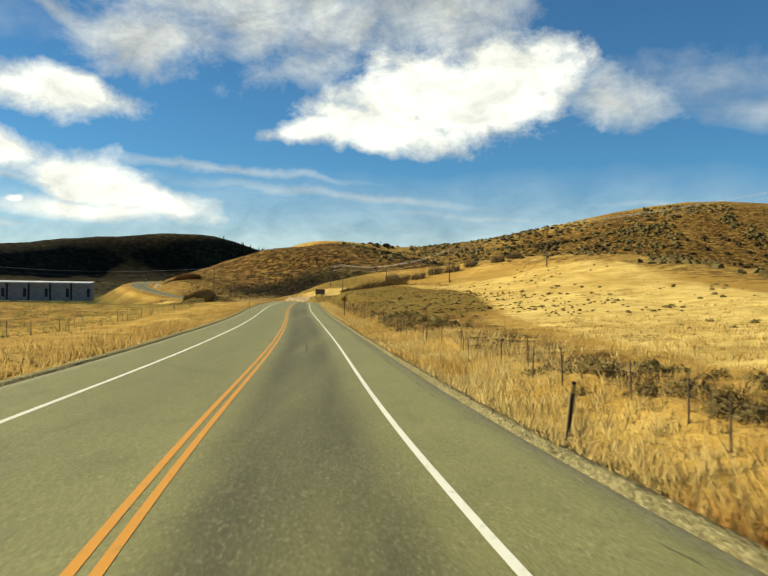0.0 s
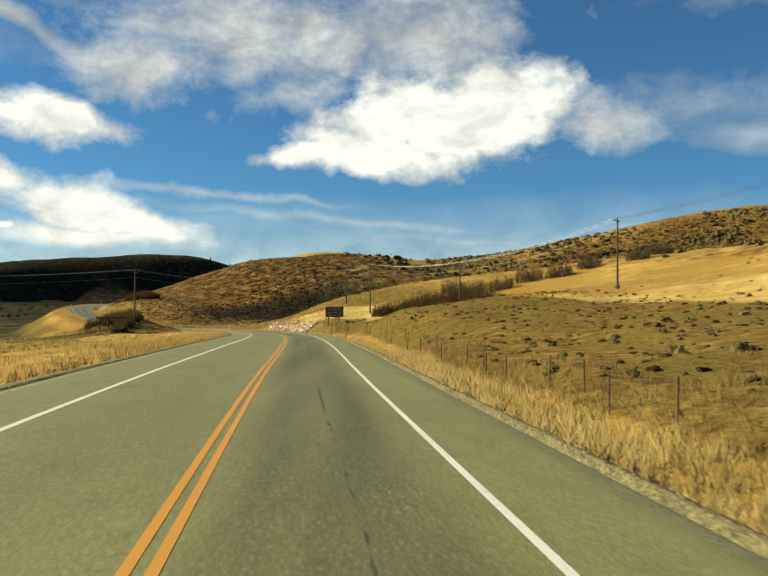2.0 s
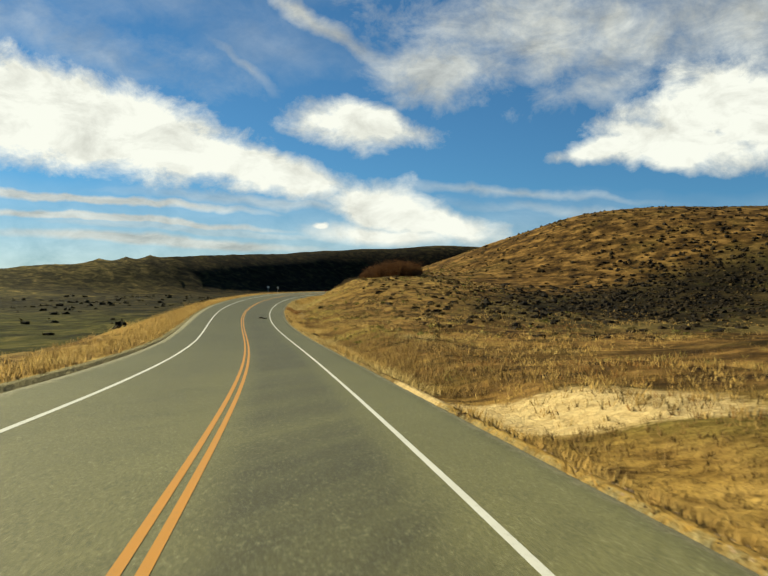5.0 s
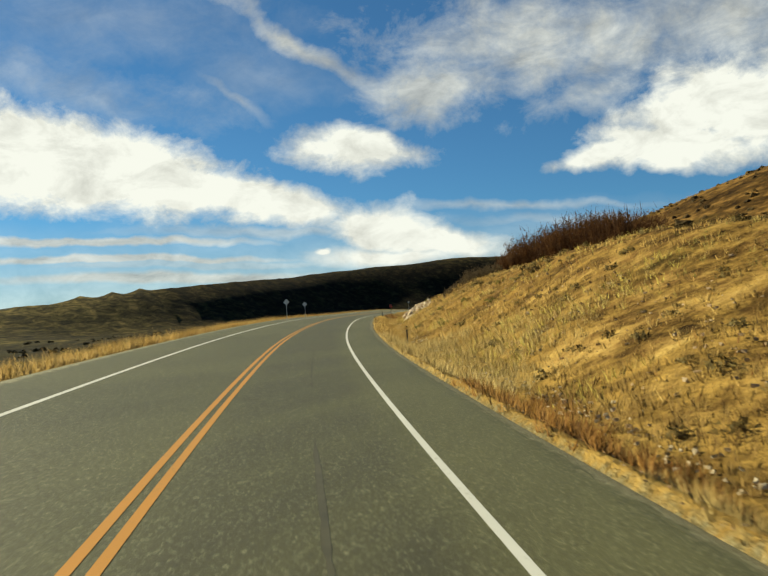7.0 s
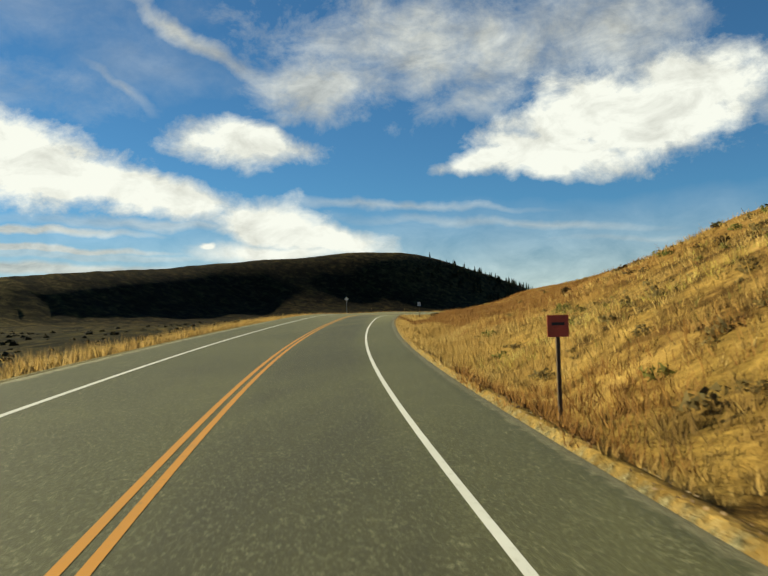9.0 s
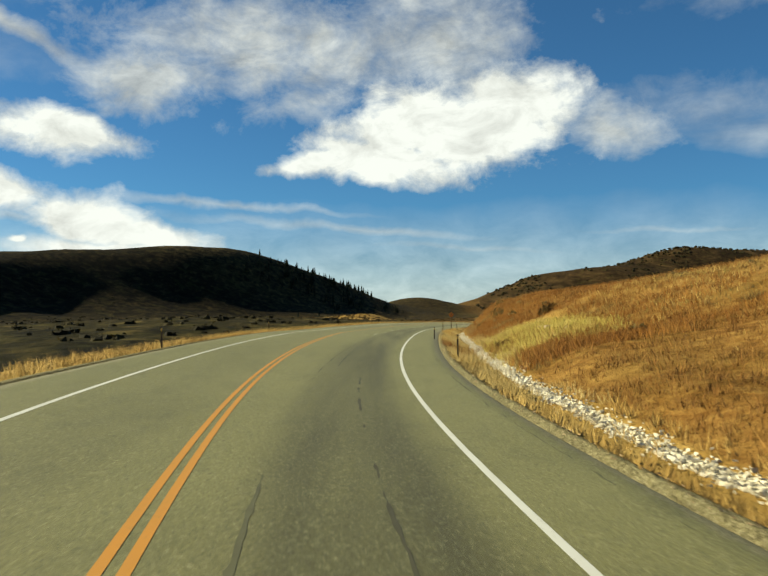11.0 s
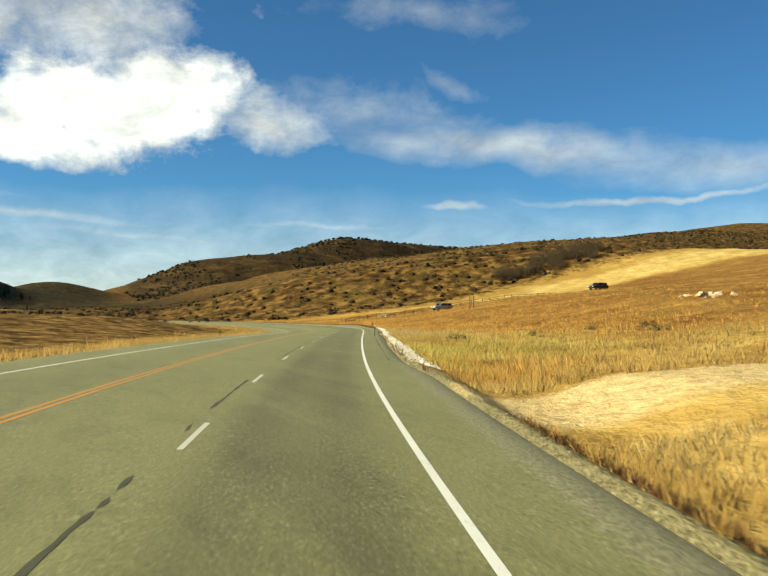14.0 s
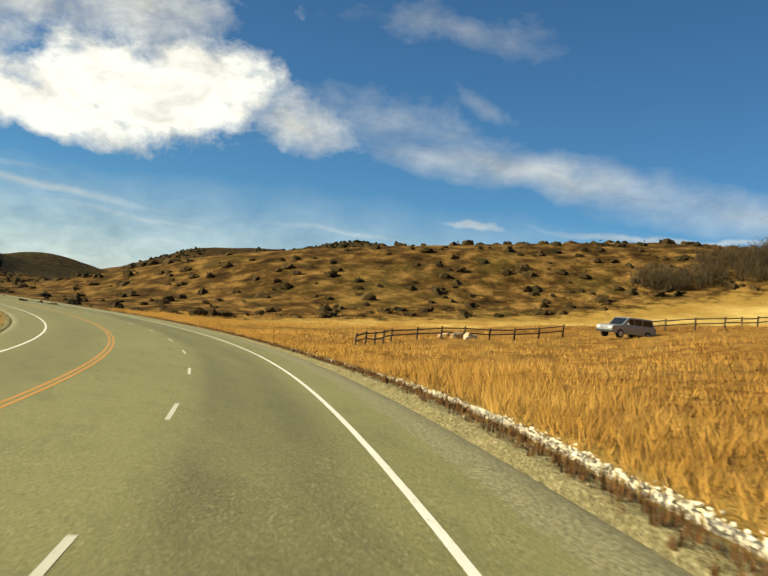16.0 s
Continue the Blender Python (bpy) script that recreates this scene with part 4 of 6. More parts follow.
for a, b, c, e, n, g in ((440, 690, 4.6, 4.5, 6500, 0.3), (1060, 1116, 2.9, 3.2, 3600, -0.3)):
    s, d = rng.uniform(a, b, n), c + rng.gamma(1.5, e, n)
    x, y = beside(s, d)
    m = (ripple(x, y, 7.0, 45) > g) & ((s < 1056) | (d < np.interp(s, [1085, 1116], [15, 7])))
    tufts("pale_grass", x[m], y[m], rng.uniform(0.2, 0.42, m.sum()), 8, 0.034, M_LEMON, 1.0, label="yellow-green grass patches beside the road", spread=0.4)

# sagebrush, by stretch of the road
def scatter(n, s0, s1, d0, d1, size, leaves, mat, name, label, grain=30.0, thin=-0.2, squat=0.7):
    s, d = rng.uniform(s0, s1, n), rng.uniform(d0, d1, n)
    x, y = beside(s, d)
    m = (ripple(x, y, grain, 21) > thin) & (np.abs(s - 1046) > 7)
    x, y = x[m], y[m]
    return clumps(name, x, y, size * rng.uniform(0.5, 1.3, len(x)), leaves, mat, label, squat)


scatter(230, 18, 125, 6.8, 14, 0.55, 190, M_SAGE, "sagebrush", "grey-brown sagebrush above the roadside ditch", 14.0, -0.25)
scatter(420, 60, 300, 9, 75, 0.42, 40, M_SAGE, "sagebrush", "low sagebrush on the golden slope", 18.0, 0.15)
scatter(2300, 100, 330, 8, 42, 0.24, 22, M_OAK, "dark_scrub", "small dark tufts of brush on the brown slope", 6.0, -0.2, 0.55)
scatter(500, 110, 320, 8, 36, 0.3, 26, M_GREEN, "green_shrubs", "low green shrubs on the brown slope", 8.0, 0.1, 0.6)
scatter(1500, 0, 420, 85, 330, 1.7, 36, M_SAGE, "sagebrush", "sagebrush on the far golden hill", 40.0, -0.1)
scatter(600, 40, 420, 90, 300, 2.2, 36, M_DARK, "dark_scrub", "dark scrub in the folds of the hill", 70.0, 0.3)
scatter(4200, 410, 720, 16, 190, 0.5, 26, M_OAK, "sagebrush", "sagebrush on the rounded brown knoll", 30.0, -0.3)
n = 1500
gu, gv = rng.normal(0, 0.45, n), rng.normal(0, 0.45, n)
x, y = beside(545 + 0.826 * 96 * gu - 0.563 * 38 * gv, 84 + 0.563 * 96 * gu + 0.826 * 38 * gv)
clumps("dark_scrub", x, y, rng.uniform(0.3, 0.9, n), 30, M_GULLY, "dense brush in the gully of the knoll, colour darkened for shade", 0.6)
scatter(2800, 320, 1000, 150, 520, 2.3, 30, M_SAGE, "sagebrush", "sagebrush on the tall hill behind the knoll", 60.0, -0.2)
scatter(1300, 320, 1000, 170, 520, 2.8, 30, M_OAK, "dark_scrub", "dark scrub on the tall hill behind the knoll", 80.0, 0.1)
scatter(1300, 440, 700, 5, 45, 0.34, 64, M_SAGE, "sagebrush", "small brown sagebrush on the stony cutting", 8.0, -0.1)
scatter(420, 440, 700, 6, 45, 0.42, 64, M_GREEN, "green_shrubs", "low green shrubs on the stony cutting", 9.0, 0.2)
scatter(260, 440, 720, 8, 60, 0.38, 64, M_OAK, "dark_scrub", "small brown scrub on the stony cutting", 9.0, 0.2)
scatter(260, 440, 980, 6, 40, 0.45, 64, M_SAGE, "sagebrush", "small sagebrush on the roadside cutting", 12.0, 0.2)
scatter(110, 950, 1100, 6, 35, 0.6, 150, M_SAGE, "sagebrush", "green-grey sagebrush in the tall grass", 10.0, 0.2)
n = 8500
x, y = rng.uniform(-260, 420, n), rng.uniform(1244, 1640, n)
_, r_, l_ = sides(x, y)
m = (np.maximum(r_, l_) > 10) & (ripple(x, y, 45.0, 22) > -0.45)
clumps("sagebrush", x[m], y[m], 1.15 * rng.uniform(0.4, 1.4, m.sum()), 24, M_OAK, "sagebrush and oak brush on the hill behind the bend")
x, y = rng.uniform(-200, 420, 3800), rng.uniform(1246, 1640, 3800)
m = ripple(x, y, 50.0, 23) > -0.15
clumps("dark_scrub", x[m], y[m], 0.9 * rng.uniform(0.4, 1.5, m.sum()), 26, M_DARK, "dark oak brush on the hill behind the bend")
n = 4200
x, y = rng.uniform(60, 1250, n), rng.uniform(2850, 3800, n)
m = ripple(x, y, 120.0, 61) + 0.6 * ripple(x, y, 35.0, 62) > -0.15
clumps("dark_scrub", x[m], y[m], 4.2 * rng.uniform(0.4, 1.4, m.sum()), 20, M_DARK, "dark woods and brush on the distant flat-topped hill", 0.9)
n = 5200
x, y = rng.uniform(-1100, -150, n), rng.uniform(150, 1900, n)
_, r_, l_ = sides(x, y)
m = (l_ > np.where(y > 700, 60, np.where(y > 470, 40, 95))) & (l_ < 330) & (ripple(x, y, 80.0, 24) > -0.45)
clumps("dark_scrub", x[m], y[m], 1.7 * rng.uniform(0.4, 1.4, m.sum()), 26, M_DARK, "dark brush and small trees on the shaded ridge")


def thicket(name, s, d, tall, count, label, mat=None, xy=None):
    """A bare-branched bush: many thin leaning twigs, with finer ones above."""
    cx, cy = beside(np.array([s]), np.array([d])) if xy is None else (np.array([xy[0]]), np.array([xy[1]]))
    k = count
    a, r = rng.uniform(0, 2 * np.pi, k), np.sqrt(rng.uniform(0, 1, k)) * tall * 0.75
    x, y = cx + r * np.cos(a), cy + r * np.sin(a)
    z = height(x, y)
    h = tall * rng.uniform(0.45, 1.05, k) * (1 - 0.55 * (r / (tall * 0.75)) ** 2)
    w = 0.04 * rng.uniform(0.6, 1.6, k)
    la, ll = a + rng.normal(0, 0.8, k), h * rng.uniform(0.05, 0.6, k)
    fa = rng.uniform(0, np.pi, k)
    p0 = np.stack([x - w * np.cos(fa), y - w * np.sin(fa), z - 0.1], 1)
    p1 = np.stack([x + w * np.cos(fa), y + w * np.sin(fa), z - 0.1], 1)
    p2 = np.stack([x + ll * np.cos(la), y + ll * np.sin(la), z + h], 1)
    t = rng.uniform(0.25, 0.95, (7 * k, 1))
    i = rng.integers(0, k, 7 * k)
    q = (p0[i] + p1[i]) / 2 * (1 - t) + p2[i] * t
    e = rng.normal(size=(7 * k, 3)) * tall * 0.085
    f = rng.normal(size=(7 * k, 3)) * 0.04
    e[:, 2] = np.abs(e[:, 2]) * 1.5
    v = np.concatenate([np.stack([p0, p1, p2], 1).reshape(-1, 3), np.stack([q, q + f, q + e], 1).reshape(-1, 3)])
    lo = np.array([cx[0], cy[0], float(height(cx, cy)[0])])
    ob = raw_mesh(name, v - lo, np.arange(len(v)).reshape(-1, 3), mat or M_TWIG)
    ob.location = lo * U
    return tagged(ob, label, "bush")


for s, d, t in ((602.3, 10.8, 1.0), (603.5, 11.8, 0.9), (605, 13.5, 1.7), (606.5, 15, 2.0), (604, 15.5, 1.8)):
    thicket("oak_bush", s, d, t, 150, "low grey-brown bush at the end of the thicket", M_GREYTWIG)
for k in range(32):
    u = 0.1 + 0.9 * k / 31
    thicket("oak_bush", 609.5 - 14 * u + rng.uniform(-1.5, 1.5), 18 + 11.5 * u + rng.uniform(-1.5, 1.5), (rng.uniform(3.0, 4.1) + 0.8 * min(1, 2 * u)) * min(1, 0.4 + 2.2 * u), 300, "bare reddish-brown oak bush on the slope")
for x, y, t in ((-14.5, 308, 2.2), (-12, 310, 2.6), (-9.5, 307, 2.8), (-7, 310, 3.2), (-4.5, 307, 3.2), (-2, 311, 3.6), (1, 308, 3.6), (-6, 314, 3.0), (4, 313, 3.8)):
    thicket("oak_bush", 0, 0, 1.2 * t, 330, "dark brown oak bush on the bank", M_OAK, (x, y))
for x, y, t in ((2, 347, 3.6), (6, 343, 3.8), (12, 340, 3.6), (19, 345, 4.0), (25, 341, 3.8), (33, 346, 3.6), (43, 342, 3.4), (50, 348, 3.6)):
    thicket("oak_bush", 0, 0, t, 280, "bare grey-brown oak bush behind the bank", M_GREYTWIG, (x, y))
for k in range(16):
    u = k / 15
    thicket("oak_bush", 0, 0, rng.uniform(3.4, 4.8), 240, "grey-brown bare oak brush on the far hill", M_GREYTWIG, (-18 + 44 * u + rng.uniform(-3, 3), 1252 + 5 * u + rng.uniform(-4, 4)))
for x, y, t in ((-63, 312, 2.0), (-65, 318, 2.2), (-65, 324, 2.3), (-67, 330, 2.4), (-68, 336, 2.4), (-69, 341, 2.2), (-70, 346, 2.0), (-70, 327, 2.6), (-71, 334, 2.5), (-68, 321, 2.4), (-62, 305, 1.8), (-75, 332, 2.6), (-74, 341, 2.4)):
    thicket("oak_bush", 0, 0, t, 420, "dark tangled bush on the bank of the far verge", M_OAK, (x, y))

# firs along the end of the shaded ridge
def fir(tall):
    top = new("fir_tree")
    tagged(top, "dark green fir on the shaded ridge", "tree", group="firs on the ridge")
    bm = bmesh.new()
    bmesh.ops.create_cone(bm, cap_ends=True, segments=7, radius1=0.03 * tall, radius2=0.004 * tall, depth=tall, matrix=Matrix.Translation((0, 0, tall / 2)))
    part("trunk", bm, M_BARK, top)
    v = []
    for i in range(16):
        h = 0.1 + 0.86 * i / 15
        r = tall * 0.28 * (1 - h) ** 0.8 + 0.02 * tall
        for j in range(11):
            a = 2 * math.pi * (j + 0.5 * (i % 2)) / 11 + rng.uniform(-0.25, 0.25)
            l = r * rng.uniform(0.6, 1.15)
            c, s_ = math.cos(a), math.sin(a)
            z = tall * h
            v += [(-s_ * 0.3 * l, c * 0.3 * l, z), (s_ * 0.3 * l, -c * 0.3 * l, z), (c * l, s_ * l, z - 0.35 * l), (0, 0, z + 0.07 * tall), (c * l * 0.7, s_ * l * 0.7, z - 0.2 * l), (-s_ * 0.25 * l, c * 0.25 * l, z - 0.05 * l)]
    crown = raw_mesh("crown", np.array(v), np.arange(len(v)).reshape(-1, 3), M_FIR)
    crown.parent = top
    return top


M_BARK = Mat("bark").done((0.05, 0.035, 0.022))
firs = [fir(t) for t in (8.0, 11.0, 14.0)]
FIR_LINE = [(-440, 2200), (-372, 2362), (-339, 2450), (-298, 2520), (-245, 2680)]
for k in range(190):
    u = rng.uniform(0, 1) ** 0.8 * (len(FIR_LINE) - 1)
    i = min(int(u), len(FIR_LINE) - 2)
    x = FIR_LINE[i][0] + (u - i) * (FIR_LINE[i + 1][0] - FIR_LINE[i][0]) + rng.normal(0, 16)
    y = FIR_LINE[i][1] + (u - i) * (FIR_LINE[i + 1][1] - FIR_LINE[i][1]) + rng.normal(0, 16)
    if k > 80:
        down = rng.gamma(1.5, 55)
        x, y = x + 0.55 * down, y - 0.83 * down
    m_ = pose(x * U, y * U, (float(height(x, y)) - 0.3) * U, 0, 0, rng.uniform(0, 360))
    if k < 3:
        firs[k].matrix_basis = m_
    else:
        copy_thing(firs[k % 3], m_)
# single bushes on the grassy cutting
for s, d, tall, mat, label in ((767.5, 6.7, 0.8, M_OAK, "dark brown bush low on the rusty slope"), (846.5, 6.6, 0.7, M_OAK, "small dark bush above the white stones"), (892.4, 8.6, 0.6, M_OAK, "small dark bush in rust-coloured grass"), (888.7, 8.9, 0.6, M_OAK, "small dark bush in rust-coloured grass"), (882, 8.5, 0.9, M_SAGE, "grey-green sagebrush in rust-coloured grass"), (899, 9.6, 0.7, M_SAGE, "grey-green sagebrush in rust-coloured grass"), (864.6, 11.8, 1.1, M_OAK, "dark brown bush high on the rusty slope")):
    thicket("bush", s, d, tall, 90, label, mat)
n = 3800
s, d = rng.uniform(912, 990, n), 5.8 + rng.gamma(1.5, 5.0, n)
x, y = beside(s, d)
m = ripple(x, y, 5.0, 45) + 0.3 * ripple(x, y, 14.0, 46) > 0.05
tufts("brown_grass", x[m], y[m], rng.uniform(0.2, 0.4, m.sum()), 8, 0.032, M_BROWN, 1.0, label="brown patches of dry grass on the golden slope", spread=0.5)
# ---- things by the road ----
def plain(name, color, rough=0.7, metal=0.0, dirt=None, grain=8.0, spec=0.4):
    m = Mat(name, rough, metal, spec)
    n = m.noise(grain, 5, 0.65)
    d = dirt or tuple(c * 0.55 for c in color)
    c = m.mix(m.step(n, 0.45, 0.75), color, d)
    return m.done(c, n, 0.01, 0.35)


M_ORANGE = plain("sign_orange", (0.62, 0.2, 0.02), 0.45, dirt=(0.5, 0.15, 0.02))
M_BLACK = plain("black_paint", (0.012, 0.012, 0.012), 0.6)
M_BOARD = plain("brown_sign_board", (0.055, 0.024, 0.014), 0.6, dirt=(0.035, 0.016, 0.01))
M_TAN = plain("tan_sign_paint", (0.55, 0.41, 0.27), 0.7)
M_WOODPOST = plain("weathered_post_wood", (0.075, 0.048, 0.028), 0.9, grain=20.0)
M_POLE = plain("pole_wood", (0.085, 0.06, 0.04), 0.9, grain=12.0)
M_STEEL = plain("galvanised_steel", (0.5, 0.5, 0.47), 0.6, 0.1)
M_SIGNBACK = plain("aluminium_sign_back", (0.6, 0.61, 0.58), 0.6, 0.0, dirt=(0.42, 0.42, 0.38))
M_WHITEPL = plain("white_plastic", (0.78, 0.78, 0.74), 0.5)
M_WIRE = plain("aluminium_wire", (0.45, 0.45, 0.44), 0.4, 0.2)
M_CERAMIC = plain("insulator_glaze", (0.25, 0.26, 0.26), 0.3)
M_REFLECT = plain("amber_reflector", (0.6, 0.36, 0.06), 0.3)
M_RED = plain("red_sign_face", (0.45, 0.06, 0.03), 0.5)


def box(bm, x, y, z, w, d, h, turn=None, bevel=0.0):
    """A block with its middle at x, y, z."""
    m = Matrix.Translation((x, y, z)) @ (turn or Matrix()) @ Matrix.Diagonal((w, d, h, 1))
    g = bmesh.ops.create_cube(bm, size=1.0, matrix=m)
    if bevel:
        es = {e for v in g["verts"] for e in v.link_edges}
        bmesh.ops.bevel(bm, geom=list(es), offset=bevel, segments=2, affect="EDGES", profile=0.7)


def rod(bm, a, b, r, r2=None, seg=8):
    a, b = Vector(a), Vector(b)
    q = (b - a).to_track_quat("Z", "Y").to_matrix().to_4x4()
    bmesh.ops.create_cone(bm, cap_ends=True, segments=seg, radius1=r, radius2=r if r2 is None else r2, depth=(b - a).length, matrix=Matrix.Translation((a + b) / 2) @ q)


def one(name, mat, parent, build, label=""):
    bm = bmesh.new()
    build(bm)
    return part(name, bm, mat, parent, label)


def thing(name, x, y, z, turn, label, category, group=""):
    ob = new(name)
    ob.matrix_basis = pose(x * U, y * U, z * U, 0, 0, turn)
    return tagged(ob, label, category, group)


def ground_at(s, d):
    x, y = beside(np.array([float(s)]), np.array([float(d)]))
    return float(x[0]), float(y[0]), float(height(x, y)[0]), math.degrees(float(np.interp(s, S, heading)))


def flat_shape(bm, pts, y, thick):
    """A plate in the x-z plane from its outline, facing -y."""
    vs = [bm.verts.new((px, y, pz)) for px, pz in pts]
    f = bm.faces.new(vs)
    g = bmesh.ops.extrude_face_region(bm, geom=[f])
    for v in g["geom"]:
        if isinstance(v, bmesh.types.BMVert):
            v.co.y += thick
    bmesh.ops.recalc_face_normals(bm, faces=bm.faces)


def diamond(r, cut=0.08):
    c = cut * r
    return [(0 + c, -r + c), (r - c, -c), (r - c, c), (c, r - c), (-c, r - c), (-r + c, c), (-r + c, -c), (-c, -r + c)]


def strip(pts, w):
    """Outline of a bent band of width w along points."""
    up, dn = [], []
    for i, p in enumerate(pts):
        a, b = pts[max(0, i - 1)], pts[min(len(pts) - 1, i + 1)]
        dx, dz = b[0] - a[0], b[1] - a[1]
        l = math.hypot(dx, dz) or 1
        up.append((p[0] - dz / l * w / 2, p[1] + dx / l * w / 2))
        dn.append((p[0] + dz / l * w / 2, p[1] - dx / l * w / 2))
    return up + dn[::-1]


def warning_sign(s, d, top, r, symbol, label, faces_us=True, lift=None, turn_by=0.0, group=""):
    x, y, z, h = ground_at(s, d)
    _, _, rz_, _ = on_road(np.array([y]))
    t = thing("warning_sign", x, y, z, h + turn_by, label, "road sign", group)
    mid = float(rz_[0]) + top - z
    one("post", M_WOODPOST if faces_us else M_STEEL, t, lambda bm: box(bm, 0, 0.06, (mid + r * 0.6) / 2 - 0.2, 0.1 if faces_us else 0.065, 0.1 if faces_us else 0.05, mid + r * 0.6 + 0.4, bevel=0.012))
    front = M_ORANGE if faces_us else M_SIGNBACK
    face = one("panel", front, t, lambda bm: flat_shape(bm, [(a, b + mid) for a, b in diamond(r)], 0.0, -0.012), "orange diamond face" if faces_us else "bare aluminium back of the panel")
    if faces_us:
        def edge(bm):
            o, i = [(a, b + mid) for a, b in diamond(r * 0.95)], [(a, b + mid) for a, b in diamond(r * 0.9)]
            for k in range(8):
                q = (o[k], o[(k + 1) % 8], i[(k + 1) % 8], i[k])
                bm.faces.new([bm.verts.new((u, -0.016, v)) for u, v in q])
        one("border", M_BLACK, face, edge)
        for shape in symbol(r):
            one("symbol", M_BLACK, face, lambda bm: flat_shape(bm, [(a, b + mid) for a, b in shape], -0.014, -0.004))
    one("bolt", M_STEEL, t, lambda bm: rod(bm, (0, -0.014, mid + r * 0.3), (0, -0.024, mid + r * 0.3), 0.02))
    one("bolt", M_STEEL, t, lambda bm: rod(bm, (0, -0.014, mid - r * 0.3), (0, -0.024, mid - r * 0.3), 0.02))
    return t


def crossroad(r):
    return [strip([(0, -0.55 * r), (0, 0.55 * r)], 0.24 * r), strip([(-0.46 * r, 0.0), (0.46 * r, 0.0)], 0.22 * r)]


def winding(r):
    pts = [(0.10, -0.52), (0.11, -0.42), (0.02, -0.30), (-0.13, -0.20), (-0.15, -0.08), (-0.02, 0.02), (0.10, 0.10), (0.11, 0.22), (0.0, 0.32)]
    return [strip([(a * r * 1.15, b * r) for a, b in pts], 0.17 * r), [(-0.17 * r, 0.33 * r), (0.15 * r, 0.28 * r), (0.05 * r, 0.58 * r)]]


warning_sign(134.5, 5.1, 1.81, 0.56, crossroad, "orange diamond crossroad sign on a wooden post", group="diamond signs facing the lane")
warning_sign(924.8, 2.42, 2.14, 0.45, winding, "orange diamond winding-road sign on a wooden post", group="diamond signs facing the lane")
for s, d, up in ((606, -0.3, 2.64), (628, -0.3, 2.4), (783.7, -0.3, 2.85)):
    off = float(np.interp(s, S, left_off))
    warning_sign(s, -off + d - 0.4, up, 0.36, crossroad, "back of a diamond road sign on a steel post", False, group="signs seen from behind")


def plate_sign(s, d, up, w, h, face, label, bars):
    x, y, z, hd = ground_at(s, d)
    _, _, rz_, _ = on_road(np.array([y]))
    mid = float(rz_[0]) + up - z
    t = thing("plate_sign", x, y, z, hd, label, "road sign")
    one("post", M_WOODPOST, t, lambda bm: box(bm, 0, 0.05, (mid + h / 2) / 2 - 0.2, 0.08, 0.08, mid + h / 2 + 0.4, bevel=0.01))
    p = one("panel", face, t, lambda bm: box(bm, 0, -0.01, mid, w, 0.02, h, bevel=0.004))
    for b in bars:
        one("bar", M_BLACK, p, lambda bm: box(bm, 0, -0.023, mid + b * h, w * 0.6, 0.004, h * 0.14))


plate_sign(791, 3.5, 1.75, 0.5, 0.62, M_WHITEPL, "small pale plate sign on a wooden post", (0.22, -0.05, -0.28))
plate_sign(659, 3.3, 1.5, 0.45, 0.45, M_RED, "small red plate sign by the rocks", (0.1,))


